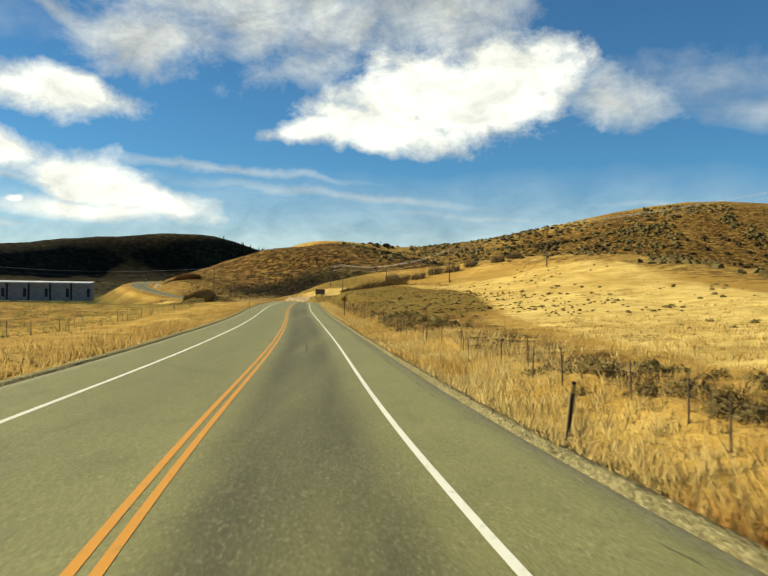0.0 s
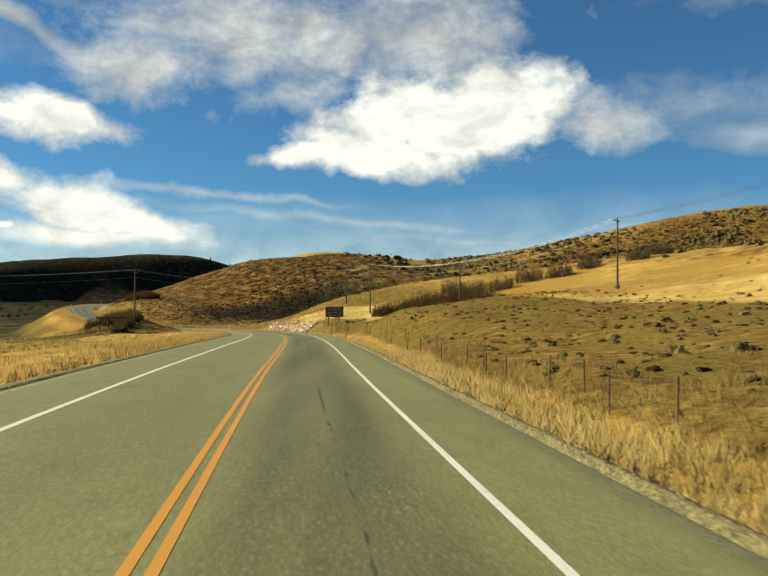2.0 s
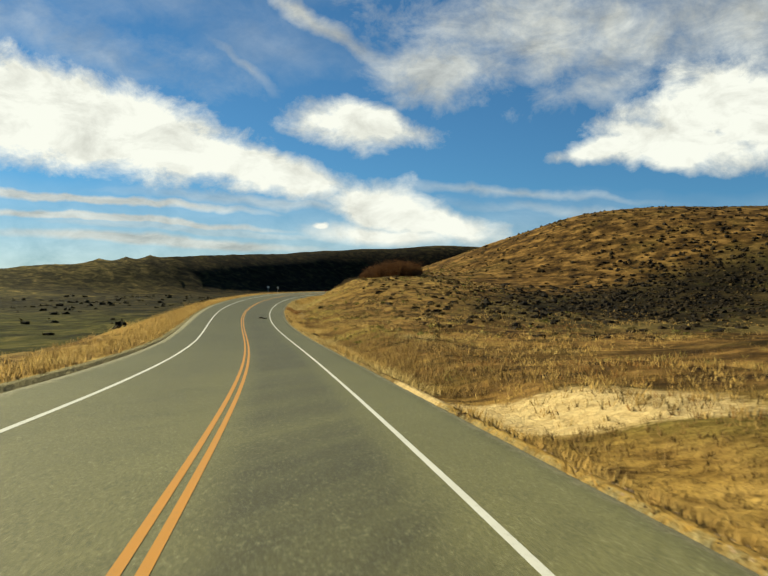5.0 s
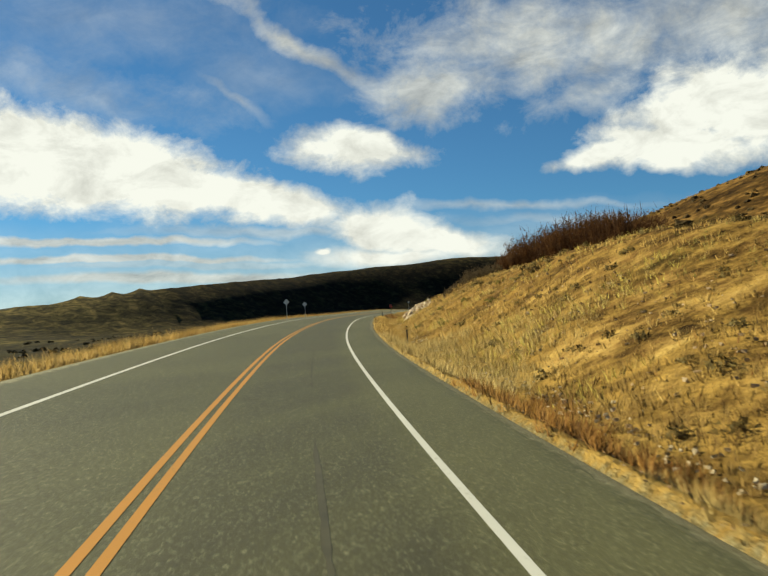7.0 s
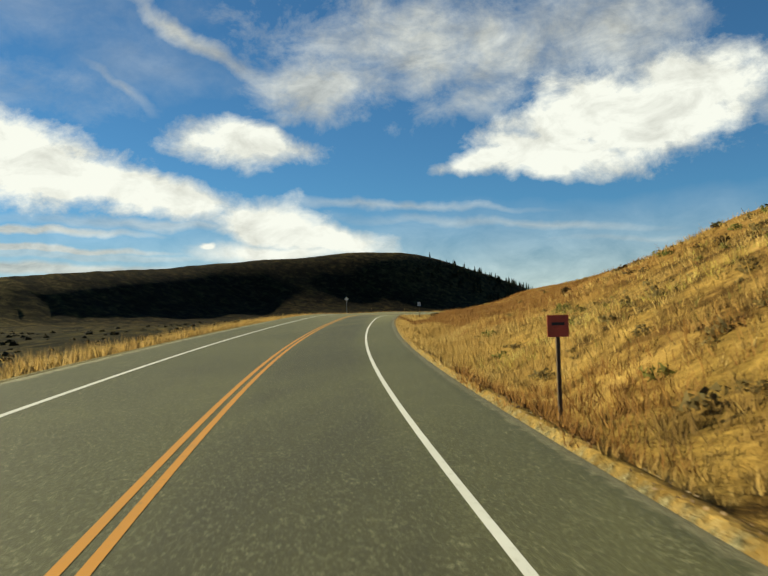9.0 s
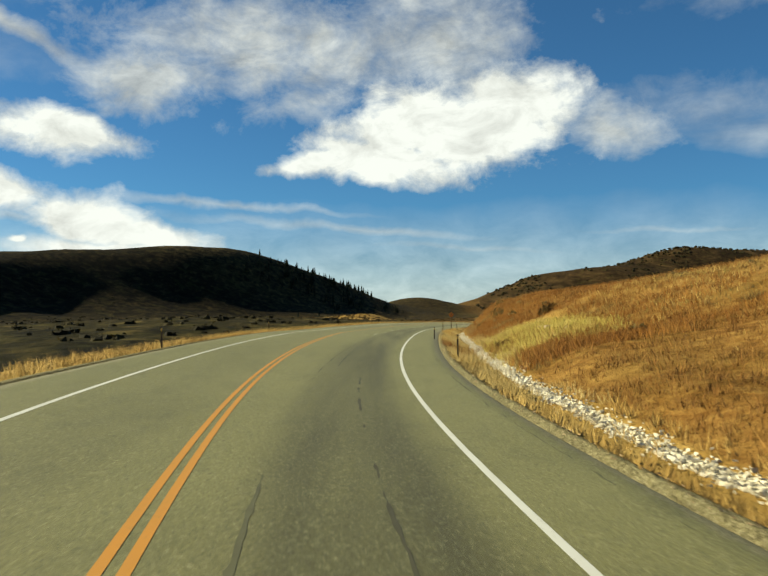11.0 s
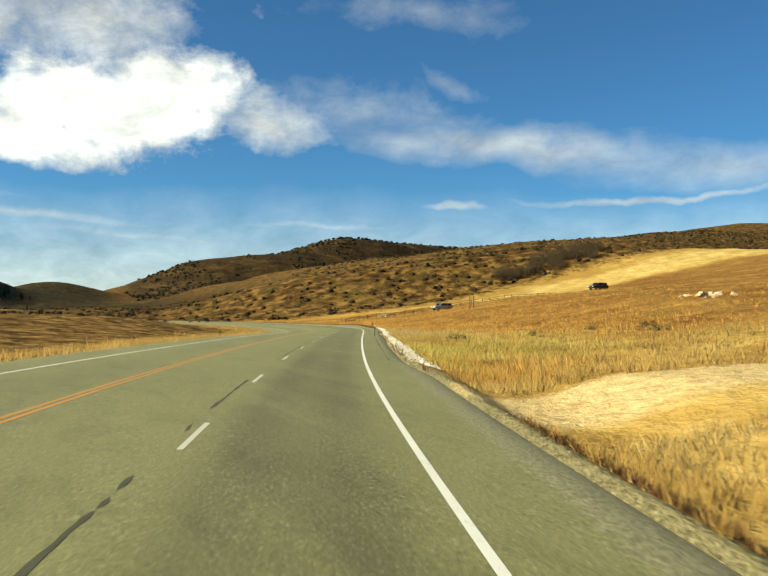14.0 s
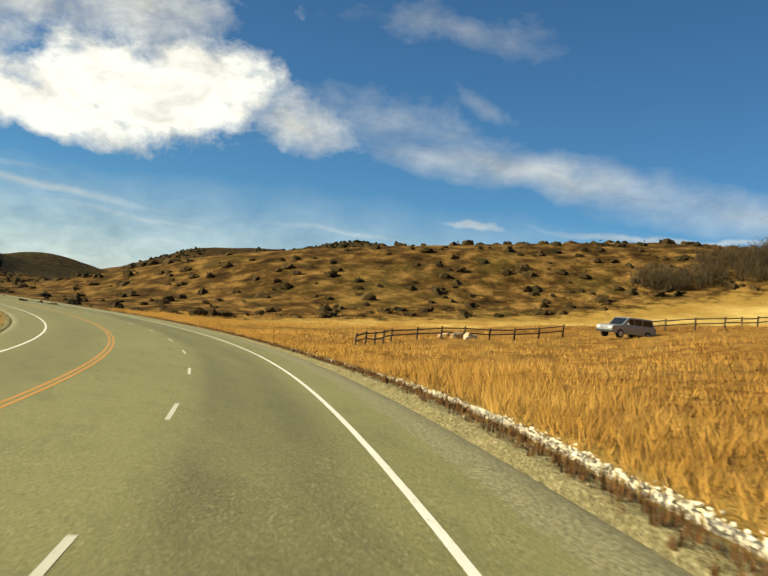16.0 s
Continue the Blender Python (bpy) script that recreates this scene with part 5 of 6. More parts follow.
def history_sign():
    """The brown board with three small pictures, on two posts."""
    x, y, _, h = ground_at(298.2, 9.95)
    z = float(height(x, y))
    rz_ = float(on_road(np.array([y]))[2][0])
    top, w, tall = rz_ + 4.4 - z, 3.25, 1.75
    t = thing("information_sign", x, y, z, 26.0, "large dark brown roadside board with three framed pictures", "sign")
    for px in (-1.1, 0.95):
        gx_, gy_ = x + px * math.cos(radians(26)), y + px * math.sin(radians(26))
        dz = float(height(gx_, gy_)) - z
        one("post", M_WOODPOST, t, lambda bm: box(bm, px, 0.12, (top - 0.2 + dz - 0.4) / 2, 0.16, 0.16, top - 0.2 - dz + 0.4, bevel=0.015), "dark wooden post")
    board = one("board", M_BOARD, t, lambda bm: box(bm, 0, 0, top - tall / 2, w, 0.09, tall, bevel=0.012))
    for a, b, c, e in ((0, top - 0.03, w + 0.1, 0.08), (0, top - tall + 0.03, w + 0.1, 0.08)):
        one("frame_rail", M_WOODPOST, board, lambda bm: box(bm, a, -0.02, b, c, 0.14, e, bevel=0.01))
    for a in (-w / 2, w / 2):
        one("frame_rail", M_WOODPOST, board, lambda bm: box(bm, a, -0.02, top - tall / 2, 0.08, 0.14, tall - 0.1, bevel=0.01))
    for k in range(3):
        cx = -1.0 + k * 1.0
        pic = one("picture", M_BOARD, board, lambda bm: box(bm, cx, -0.055, top - 0.98, 0.84, 0.02, 0.74, bevel=0.004))
        for a, b, c, e in ((0, 0.36, 0.84, 0.035), (0, -0.36, 0.84, 0.035), (-0.405, 0, 0.035, 0.7), (0.405, 0, 0.035, 0.7)):
            one("picture_frame", M_TAN, pic, lambda bm: box(bm, cx + a, -0.07, top - 0.98 + b, c, 0.015, e))
        shapes = [[(-0.3, -0.12), (0.28, -0.12), (0.3, 0.02), (-0.05, 0.1), (-0.3, 0.0)], [(-0.32, -0.05), (0.32, -0.05), (0.3, 0.1), (0.1, 0.16), (-0.2, 0.12)], [(-0.28, -0.14), (0.26, -0.14), (0.22, -0.02), (0.05, 0.16), (-0.04, 0.0), (-0.25, -0.02)]]
        one("emblem", M_TAN, pic, lambda bm: flat_shape(bm, [(cx + a, top - 0.98 + b) for a, b in shapes[k]], -0.066, -0.01))
        one("word_bar", M_TAN, board, lambda bm: box(bm, cx, -0.052, top - 0.42, 0.66, 0.012, 0.075))
    one("word_bar", M_TAN, board, lambda bm: box(bm, 0.0, -0.052, top - 0.22, 2.0, 0.012, 0.1))
    one("word_bar", M_TAN, board, lambda bm: box(bm, 0.1, -0.052, top - 1.52, 2.3, 0.012, 0.07))


history_sign()


# power line
def power_pole(x, y, top, turn, label):
    z = float(height(x, y))
    h = top - z
    t = thing("utility_pole", x, y, z, turn, label, "utility pole", "poles of the power line")
    one("pole", M_POLE, t, lambda bm: rod(bm, (0, 0, -0.5), (0, 0, h), 0.17, 0.11, 10))
    arm = one("crossarm", M_POLE, t, lambda bm: box(bm, 0, 0.14, h - 0.35, 2.5, 0.12, 0.14, bevel=0.01))
    for sx in (-1, 1):
        one("brace", M_STEEL, arm, lambda bm: rod(bm, (sx * 0.7, 0.14, h - 0.4), (0, 0.12, h - 1.05), 0.02))
    ends = []
    for px, pz in ((-1.15, -0.2), (-0.5, -0.2), (0.6, -0.2), (1.15, -0.2), (0.16, -1.7)):
        one("insulator", M_CERAMIC, t, lambda bm: rod(bm, (px, 0.14, h + pz - 0.1), (px, 0.14, h + pz + 0.12), 0.06, 0.035))
        c, s_ = math.cos(radians(turn)), math.sin(radians(turn))
        ends.append(Vector((x + px * c - 0.14 * s_, y + px * s_ + 0.14 * c, z + h + pz + 0.12)))
    return ends


POLES = [(150.0, 190.0, 40.0, 30.0), (48.2, 268.4, 21.3, 40.0), (18.8, 271.4, 13.5, 52.0), (-0.5, 305.4, 8.9, 58.0), (-16.9, 334.0, 9.9, 62.0), (-22.6, 354.0, 9.0, 15.0), (-62.6, 317.4, 7.6, -5.0), (-140.0, 310.0, 7.0, 0.0)]
ends = [power_pole(x, y, max(z, float(height(x, y)) + 8.0), 90 + t - 90, "weathered wooden utility pole with a crossarm") for x, y, z, t in POLES]
for a, b in zip(ends[:5] + ends[6:7] + ends[4:5], ends[1:6] + ends[7:] + ends[6:7]):
    for p, q in list(zip(a, b))[::2 if b is ends[6] else 1]:
        lo = (p + q) / 2
        w = thing("power_wire", lo.x, lo.y, lo.z, 0, "thin pale overhead wire between two poles", "wire", "wires of the power line")

        def sag(bm):
            n, ring = 14, []
            for i in range(n + 1):
                u = i / n
                c = p.lerp(q, u) - Vector((0, 0, (0.055 if b is ends[6] else 0.02) * (q - p).length * 4 * u * (1 - u))) - lo
                side = (q - p).cross(Vector((0, 0, 1))).normalized() * 0.006
                ring.append([bm.verts.new(c + side), bm.verts.new(c - side * 0.5 + Vector((0, 0, 0.011))), bm.verts.new(c - side * 0.5 - Vector((0, 0, 0.011)))])
            for r0, r1 in zip(ring[:-1], ring[1:]):
                for k in range(3):
                    bm.faces.new((r0[k], r0[(k + 1) % 3], r1[(k + 1) % 3], r1[k]))
        one("strand", M_WIRE, w, sag)


# marker posts
def marker(s, d, tall, lean, turn, wood, label):
    x, y, z, h = ground_at(s, d)
    t = thing("marker_post", x, y, z - 0.05, h + turn, label, "post", "marker posts along the road")
    m = Matrix.Rotation(radians(lean), 4, "Y")
    one("stake", M_WOODPOST, t, lambda bm: box(bm, 0, 0, 0, 0.08, 0.05, tall, m @ Matrix.Translation((0, 0, tall / 2)), bevel=0.006))
    one("reflector", M_REFLECT if wood else M_WHITEPL, t, lambda bm: box(bm, 0, 0, 0, 0.075, 0.012, 0.16, m @ Matrix.Translation((0, -0.034, tall - 0.14))))


for s, d, tall, lean in ((16.0, 3.2, 1.3, 6), (246, 3.4, 1.25, 14), (338, 3.2, 1.1, 18), (356, 3.3, 1.2, 7), (553.5, 3.3, 1.35, 0), (592, 2.6, 0.9, -16), (641, 2.7, 1.2, 0), (831, 2.9, 1.3, 0),
                         (856, 1.9, 1.25, 0), (896, 2.4, 1.2, 0), (942, 2.1, 1.2, 0), (1011, 2.35, 1.25, 3), (1151, 1.7, 1.4, 4)):
    marker(s, d, tall, lean, 0, True, "dark wooden marker post in the verge")
for s, d, tall in ((139.5, 2.6, 1.15), (386, 3.2, 1.6), (400, 6.5, 1.9), (830, 3.0, 1.1), (868, 3.0, 1.1), (945, 3.0, 1.1), (1107, 3.0, 1.1)):
    marker(s, -float(np.interp(s, S, left_off)) - d, tall, 0, 0, True, "thin weathered post on the far verge")
marker(1103.2, 1.12, 1.4, 0, 0, False, "dark post with a white reflector top beside the stones")
x, y, z, h = ground_at(379, 8.2)
t = thing("pipeline_marker", x, y, z, h, "white and black utility marker post in dry grass", "post")
one("stake", M_WHITEPL, t, lambda bm: rod(bm, (0, 0, -0.1), (0, 0, 1.15), 0.07))
one("band", M_BLACK, t, lambda bm: rod(bm, (0, 0, 0.45), (0, 0, 0.62), 0.076))
one("cap", M_WHITEPL, t, lambda bm: rod(bm, (0, 0, 1.15), (0, 0, 1.25), 0.09, 0.05))


# wire fence above the ditch, and on the meadow
def wire_fence(s0, s1, d, gap, label, lefty=False):
    first = ground_at(s0, d)
    t = thing("wire_fence", first[0], first[1], first[2], 0, label, "fence")
    pts = []
    for k in range(int((s1 - s0) / gap) + 1):
        s = s0 + k * gap + rng.uniform(-0.4, 0.4)
        dd = d + 0.5 * math.sin(k * 1.7) - (float(np.interp(s, S, left_off)) if lefty else 0.0)
        x, y, z, h = ground_at(s, dd)
        o = Vector((x - first[0], y - first[1], z - first[2]))
        tall = rng.uniform(1.05, 1.3)
        one("fence_post", M_WOODPOST, t, lambda bm: rod(bm, o + Vector((0, 0, -0.2)), o + Vector((rng.uniform(-0.06, 0.06), rng.uniform(-0.06, 0.06), tall)), 0.03, 0.024, 6))
        pts.append(o)
    for lift in (0.45, 0.75, 1.0):
        def run(bm):
            for a, b in zip(pts[:-1], pts[1:]):
                rod(bm, a + Vector((0, 0, lift)), b + Vector((0, 0, lift)), 0.004, seg=3)
        one("fence_wire", M_WOODPOST, t, run)


wire_fence(4, 150, 7.2, 4.1, "weathered post and wire fence above the ditch")
wire_fence(158, 290, 7.0, 4.3, "weathered post and wire fence below the golden slope")
wire_fence(296, 372, 10.0, 4.4, "weathered post and wire fence over the rock wall")
wire_fence(30, 200, -16.0, 6.0, "old post and wire fence in the meadow", True)


# log rail fences by the drive
def rail_fence(points, label):
    zs = [float(height(px, py)) for px, py in points]
    t = thing("rail_fence", points[0][0], points[0][1], zs[0], 0, label, "fence")
    base = Vector((points[0][0], points[0][1], zs[0]))
    full = []
    for (a, b) in zip(points[:-1], points[1:]):
        n = max(1, round(math.hypot(b[0] - a[0], b[1] - a[1]) / 2.6))
        full += [(a[0] + (b[0] - a[0]) * k / n, a[1] + (b[1] - a[1]) * k / n) for k in range(n)]
    full.append(points[-1])
    pp = [Vector((px, py, float(height(px, py)))) - base for px, py in full]
    for p in pp:
        one("fence_post", M_WOODPOST, t, lambda bm: rod(bm, p - Vector((0, 0, 0.3)), p + Vector((0, 0, 1.15)), 0.09, 0.08))
    for lift in (0.55, 0.98):
        for a, b in zip(pp[:-1], pp[1:]):
            one("rail", M_WOODPOST, t, lambda bm: rod(bm, a + Vector((0, 0, lift + rng.uniform(-0.05, 0.05))), b + Vector((0, 0, lift + rng.uniform(-0.05, 0.05))), 0.06, 0.055, 7))


rail_fence([(-101.0, 1181.0), (-94.5, 1190.0), (-86.0, 1193.0), (-76.0, 1192.0)], "dark brown log rail fence beside the drive")
rail_fence([(-70.0, 1189.0), (-62.0, 1186.0), (-50.0, 1188.0), (-36.0, 1192.0)], "dark brown log rail fence across the field")


def gate_posts(x, y, label):
    z = float(height(x, y))
    t = thing("gate_posts", x, y, z, 10, label, "gate")
    for px in (0, 0.9):
        one("post", M_WOODPOST, t, lambda bm: rod(bm, (px, 0, -0.3), (px, 0, 2.6), 0.1, 0.09))


gate_posts(-92.5, 1135.0, "pair of tall dark wooden posts in the field")


def ranch_gate():
    x, y, z, h = ground_at(320, -27.0)
    t = thing("ranch_gate", x, y, z, h + 5, "low dark timber frame of a ranch entrance", "gate")
    for px in (-2.4, -0.9, 1.0, 2.5):
        one("post", M_WOODPOST, t, lambda bm: box(bm, px, 0, 0.85, 0.22, 0.22, 2.1, bevel=0.02))
    one("beam", M_WOODPOST, t, lambda bm: box(bm, 0, 0, 2.0, 6.2, 0.2, 0.25, bevel=0.02))


ranch_gate()


# parked car
M_CARPAINT = plain("silver_car_paint", (0.33, 0.34, 0.33), 0.3, 0.5, dirt=(0.26, 0.25, 0.22), grain=3.0)
M_CARPAINT2 = plain("dark_car_paint", (0.03, 0.032, 0.036), 0.3, 0.3)
M_GLASS = plain("tinted_car_glass", (0.012, 0.014, 0.016), 0.08, 0.0, spec=0.6)
M_TYRE = plain("tyre_rubber", (0.018, 0.018, 0.018), 0.85)
M_RIM = plain("alloy_rim", (0.45, 0.45, 0.45), 0.35, 0.8)
M_LAMP = plain("car_lamp", (0.7, 0.7, 0.66), 0.15)
M_TAIL = plain("car_tail_lamp", (0.35, 0.03, 0.02), 0.2)


def car(x, y, turn, paint, label, k=1.0):
    z = float(height(x, y)) + 0.05
    t = thing("parked_car", x, y, z, turn, label, "car")

    def prism(bm, outline, half, inset=0.0, bev=0.06):
        a = [bm.verts.new((px, -half, pz)) for px, pz in outline]
        b = [bm.verts.new((px, half, pz)) for px, pz in outline]
        n = len(a)
        bm.faces.new(a)
        bm.faces.new(b[::-1])
        for i in range(n):
            bm.faces.new((a[i], b[i], b[(i + 1) % n], a[(i + 1) % n]))
        bmesh.ops.recalc_face_normals(bm, faces=bm.faces)
        bmesh.ops.bevel(bm, geom=list(bm.edges), offset=bev, segments=2, affect="EDGES", profile=0.7)

    low = [(-2.7, 0.42), (-2.72, 0.85), (-2.6, 1.05), (-1.45, 1.18), (2.55, 1.2), (2.68, 1.0), (2.7, 0.42)]
    cab = [(-1.5, 1.12), (-0.75, 1.83), (-0.3, 1.92), (2.2, 1.92), (2.58, 1.15)]
    body = one("body", paint, t, lambda bm: prism(bm, low, 0.98))
    one("cabin", paint, t, lambda bm: prism(bm, cab, 0.86))
    wins = [[(-0.95, 1.27), (-0.55, 1.74), (-0.05, 1.78), (-0.05, 1.27)], [(0.05, 1.27), (0.05, 1.78), (0.95, 1.78), (0.95, 1.27)], [(1.06, 1.27), (1.06, 1.78), (2.08, 1.78), (2.38, 1.27)]]
    for w in wins:
        for sy in (-0.875, 0.865):
            one("window", M_GLASS, t, lambda bm: flat_shape(bm, w, sy, 0.012))
    one("windscreen", M_GLASS, t, lambda bm: box(bm, -1.13, 0, 1.5, 0.02, 1.5, 0.86, Matrix.Rotation(radians(46.5), 4, "Y")))
    one("rear_window", M_GLASS, t, lambda bm: box(bm, 2.42, 0, 1.55, 0.02, 1.4, 0.55, Matrix.Rotation(radians(-26), 4, "Y")))
    for sx in (-1.7, 1.65):
        for sy in (-0.92, 0.92):
            wheel_ = one("wheel", M_TYRE, t, lambda bm: rod(bm, (sx, sy - 0.12, 0.39), (sx, sy + 0.12, 0.39), 0.39, seg=20))
            o = -0.135 if sy < 0 else 0.135
            one("rim", M_RIM, wheel_, lambda bm: rod(bm, (sx, sy + o - 0.01, 0.39), (sx, sy + o + 0.01, 0.39), 0.24, seg=14))
    for sy in (-0.72, 0.72):
        one("headlight", M_LAMP, body, lambda bm: box(bm, -2.7, sy, 0.86, 0.08, 0.4, 0.18, bevel=0.02))
        one("tail_light", M_TAIL, body, lambda bm: box(bm, 2.66, sy * 1.15, 1.0, 0.08, 0.2, 0.4, bevel=0.02))
        one("mirror", paint, t, lambda bm: box(bm, -0.85, sy * 1.42, 1.32, 0.14, 0.2, 0.16, bevel=0.03))
    one("bumper", M_BLACK, body, lambda bm: box(bm, -2.7, 0, 0.52, 0.16, 1.86, 0.2, bevel=0.04))
    one("bumper", M_BLACK, body, lambda bm: box(bm, 2.7, 0, 0.52, 0.16, 1.86, 0.2, bevel=0.04))
    return t


car(-74.0, 1185.0, 8, M_CARPAINT, "silver sport utility car parked on the drive")
car(-34.9, 1174.1, 10, M_CARPAINT2, "dark car parked far up the drive")


# long low sheds across the meadow
M_SHED = plain("pale_shed_wall", (0.3, 0.28, 0.23), 0.8, grain=2.0)
M_SHEDROOF = plain("pale_metal_roof", (0.62, 0.63, 0.6), 0.5, 0.2, grain=3.0)
M_DOOR = plain("dark_shed_door", (0.03, 0.027, 0.022), 0.8)


def shed(x, y, z, turn, w, label):
    t = thing("storage_shed", x, y, z, turn, label, "building", "storage sheds in the meadow")

    def walls(bm):
        box(bm, 0, 0, 2.3, w, 9, 6.6)
    one("wall", M_SHED, t, walls)
    one("roof", M_SHEDROOF, t, lambda bm: box(bm, 0, -0.2, 5.75, w + 0.5, 9.8, 0.3, Matrix.Rotation(radians(2.5), 4, "X"), bevel=0.03))
    d = one("door", M_DOOR, t, lambda bm: box(bm, w * 0.36, -4.52, 1.9, w * 0.16, 0.1, 3.0))
    one("gutter", M_SHEDROOF, t, lambda bm: box(bm, 0, -5.1, 5.4, w + 0.3, 0.15, 0.18))


for k in range(6):
    bx, by = -113.0 - 6.9 * k, 327.0 - 2.2 * k
    shed(bx, by, -4.2, 12, 6.6, "long pale storage shed with a dark doorway")
# ---- stones and small marks, last ----
import itertools


def stone_mesh(seed, points=3):
    """A broken block: the hull of loose corners."""
    r = random.Random(seed)
    bm = bmesh.new()
    for c in itertools.product((-1, 1), repeat=3) if points else ((1, 0.2, -0.8), (-0.8, 0.9, -0.7), (-0.6, -1, -0.8), (0.7, 0.5, 0.9), (-0.7, -0.3, 1)):
        for _ in range(max(1, points)):
            q = [0.5 * k * r.uniform(0.55, 1.0) for k in c]
            q[r.randrange(3)] *= 0.8
            bm.verts.new((q[0], q[1] * 0.85, q[2] * 0.7))
    hull = bmesh.ops.convex_hull(bm, input=bm.verts)
    bmesh.ops.delete(bm, geom=[v for v in bm.verts if not v.link_faces], context="VERTS")
    bmesh.ops.recalc_face_normals(bm, faces=bm.faces)
    bm.transform(Matrix.Scale(U, 4))
    me = bpy.data.meshes.new("stone")
    bm.to_mesh(me)
    bm.free()
    return me


def stone_mat(name, *cols):
    m = Mat(name, 0.9, spec=0.2)
    n = m.noise(2.5, 5, 0.65)
    a = m.ramp(m.each(), *[(0.08 + 0.84 * i / (len(cols) - 1), k) for i, k in enumerate(cols)])
    c = m.mix(m.step(n, 0.42, 0.75), a, m.mix(0.55, a, (0.2, 0.13, 0.08)))
    return m.done(c, m.noise(9.0, 5, 0.7), 0.05, 0.7)


M_BOULDER = stone_mat("sandstone_boulders", (0.4, 0.26, 0.14), (0.48, 0.37, 0.22), (0.57, 0.47, 0.31), (0.42, 0.23, 0.12), (0.62, 0.54, 0.39))
M_RUBBLE = stone_mat("pale_rubble", (0.34, 0.23, 0.13), (0.48, 0.37, 0.24), (0.62, 0.52, 0.37))
stones, chip_mesh = [stone_mesh(k) for k in range(10)], stone_mesh(40, 0)
pale_stones = [m.copy() for m in stones]
for m in stones:
    m.materials.append(M_BOULDER)
for m in pale_stones:
    m.materials.append(M_RUBBLE)
R = random.Random(5)


def heap(name, s0, s1, d0, d1, rows, size, meshes, label, category, count):
    """Boulders in loose courses up a bank."""
    x, y, z, h = ground_at((s0 + s1) / 2, (d0 + d1) / 2)
    t = thing(name, x, y, z, 0, label, category)
    per = count // rows
    for k in range(per * rows):
        row, i = k % rows, k // rows
        u = min(0.999, max(0.001, (i + 0.5 * (row % 2) + R.uniform(-0.35, 0.35)) / per))
        w = (row + R.uniform(0.1, 0.9)) / rows
        px, py, pz, _ = ground_at(s0 + (s1 - s0) * u, d0 + (d1 - d0) * w)
        a = size * (0.6 + 0.9 * R.random() ** 1.6) * (1.15 - 0.3 * w)
        o = new("boulder", R.choice(meshes))
        o.parent = t
        o.matrix_basis = Matrix.Translation(((px - x) * U, (py - y) * U, (pz - z + a * 0.2) * U)) @ Euler((R.uniform(-0.4, 0.4), R.uniform(-0.4, 0.4), h + 1.57 + R.uniform(-0.7, 0.7))).to_matrix().to_4x4() @ Matrix.Diagonal((a * R.uniform(0.95, 1.5), a, a * R.uniform(0.85, 1.15), 1))


heap("rock_wall", 305, 341, 6.0, 8.6, 6, 0.54, stones, "stacked wall of tan and reddish sandstone boulders", "rock wall", 300)
heap("rock_heap", 614, 648, 6.2, 10.2, 6, 0.5, pale_stones, "tumbled heap of pale boulders on the slope", "rocks", 288)
heap("rock_outcrop", 1122, 1137, 39, 45, 1, 0.65, pale_stones, "pale boulders lying in the golden grass", "rocks", 26)
heap("rock_outcrop", 842, 856, 9, 13, 1, 0.3, pale_stones, "pale boulders on the roadside slope", "rocks", 8)
heap("rock_outcrop", 1236, 1241, 24, 27, 1, 0.9, pale_stones, "pale boulders behind the rail fence", "rocks", 9)


def rubble(name, s0, s1, d0, d1, size, count, label, material=None, follow=False):
    """Small broken stones, too many to pick apart."""
    r = np.random.default_rng(int(s0) + 30)
    base = np.array([v.co for v in chip_mesh.vertices]) / U
    tri = np.array([p.vertices[:] for p in chip_mesh.polygons])
    s, w = r.uniform(s0, s1, count), r.normal(0.5, 0.26, count)
    d = d0 + (d1 - d0) * w
    if follow:
        d = d + lining(s)
    x, y = beside(s, d)
    z = height(x, y)
    a = size * r.uniform(0.4, 1.3, count)
    th_ = r.uniform(0, 6.28, count)
    q = base[None] * a[:, None, None] * r.uniform(0.7, 1.4, (count, 1, 3))
    c, e = np.cos(th_)[:, None], np.sin(th_)[:, None]
    v = np.stack([q[..., 0] * c - q[..., 1] * e + x[:, None], q[..., 0] * e + q[..., 1] * c + y[:, None], q[..., 2] + z[:, None] + 0.4 * a[:, None]], -1)
    f = tri[None] + (np.arange(count) * len(base))[:, None, None]
    ob = raw_mesh(name, v.reshape(-1, 3), f.reshape(-1, 3), material or M_CHIPS)
    return tagged(ob, label, "rubble", kind="stuff")


M_CHIPTAN = leaf_mat("tan_sandstone_chips", (0.2, 0.12, 0.06), (0.36, 0.25, 0.14), (0.5, 0.39, 0.24))
M_CHIPS = leaf_mat("white_limestone_chips", (0.38, 0.32, 0.21), (0.64, 0.57, 0.42), (0.8, 0.75, 0.62))
M_CHIPPALE = leaf_mat("pale_sandstone_chips", (0.27, 0.2, 0.11), (0.48, 0.39, 0.25), (0.64, 0.56, 0.4))
rubble("stone_lining", 770, 979, -0.5, 0.5, 0.13, 12000, "band of white broken stone lining the ditch", follow=True)
rubble("stone_lining", 1056, 1290, -0.37, 0.37, 0.095, 15500, "band of white broken stone lining the ditch", follow=True)
rubble("wall_rubble", 305, 341, 5.9, 8.8, 0.34, 1900, "small broken stones packed between the boulders", M_CHIPTAN)
rubble("stone_lining", 60, 150, 4.6, 5.6, 0.14, 160, "scattered white stones in the ditch")
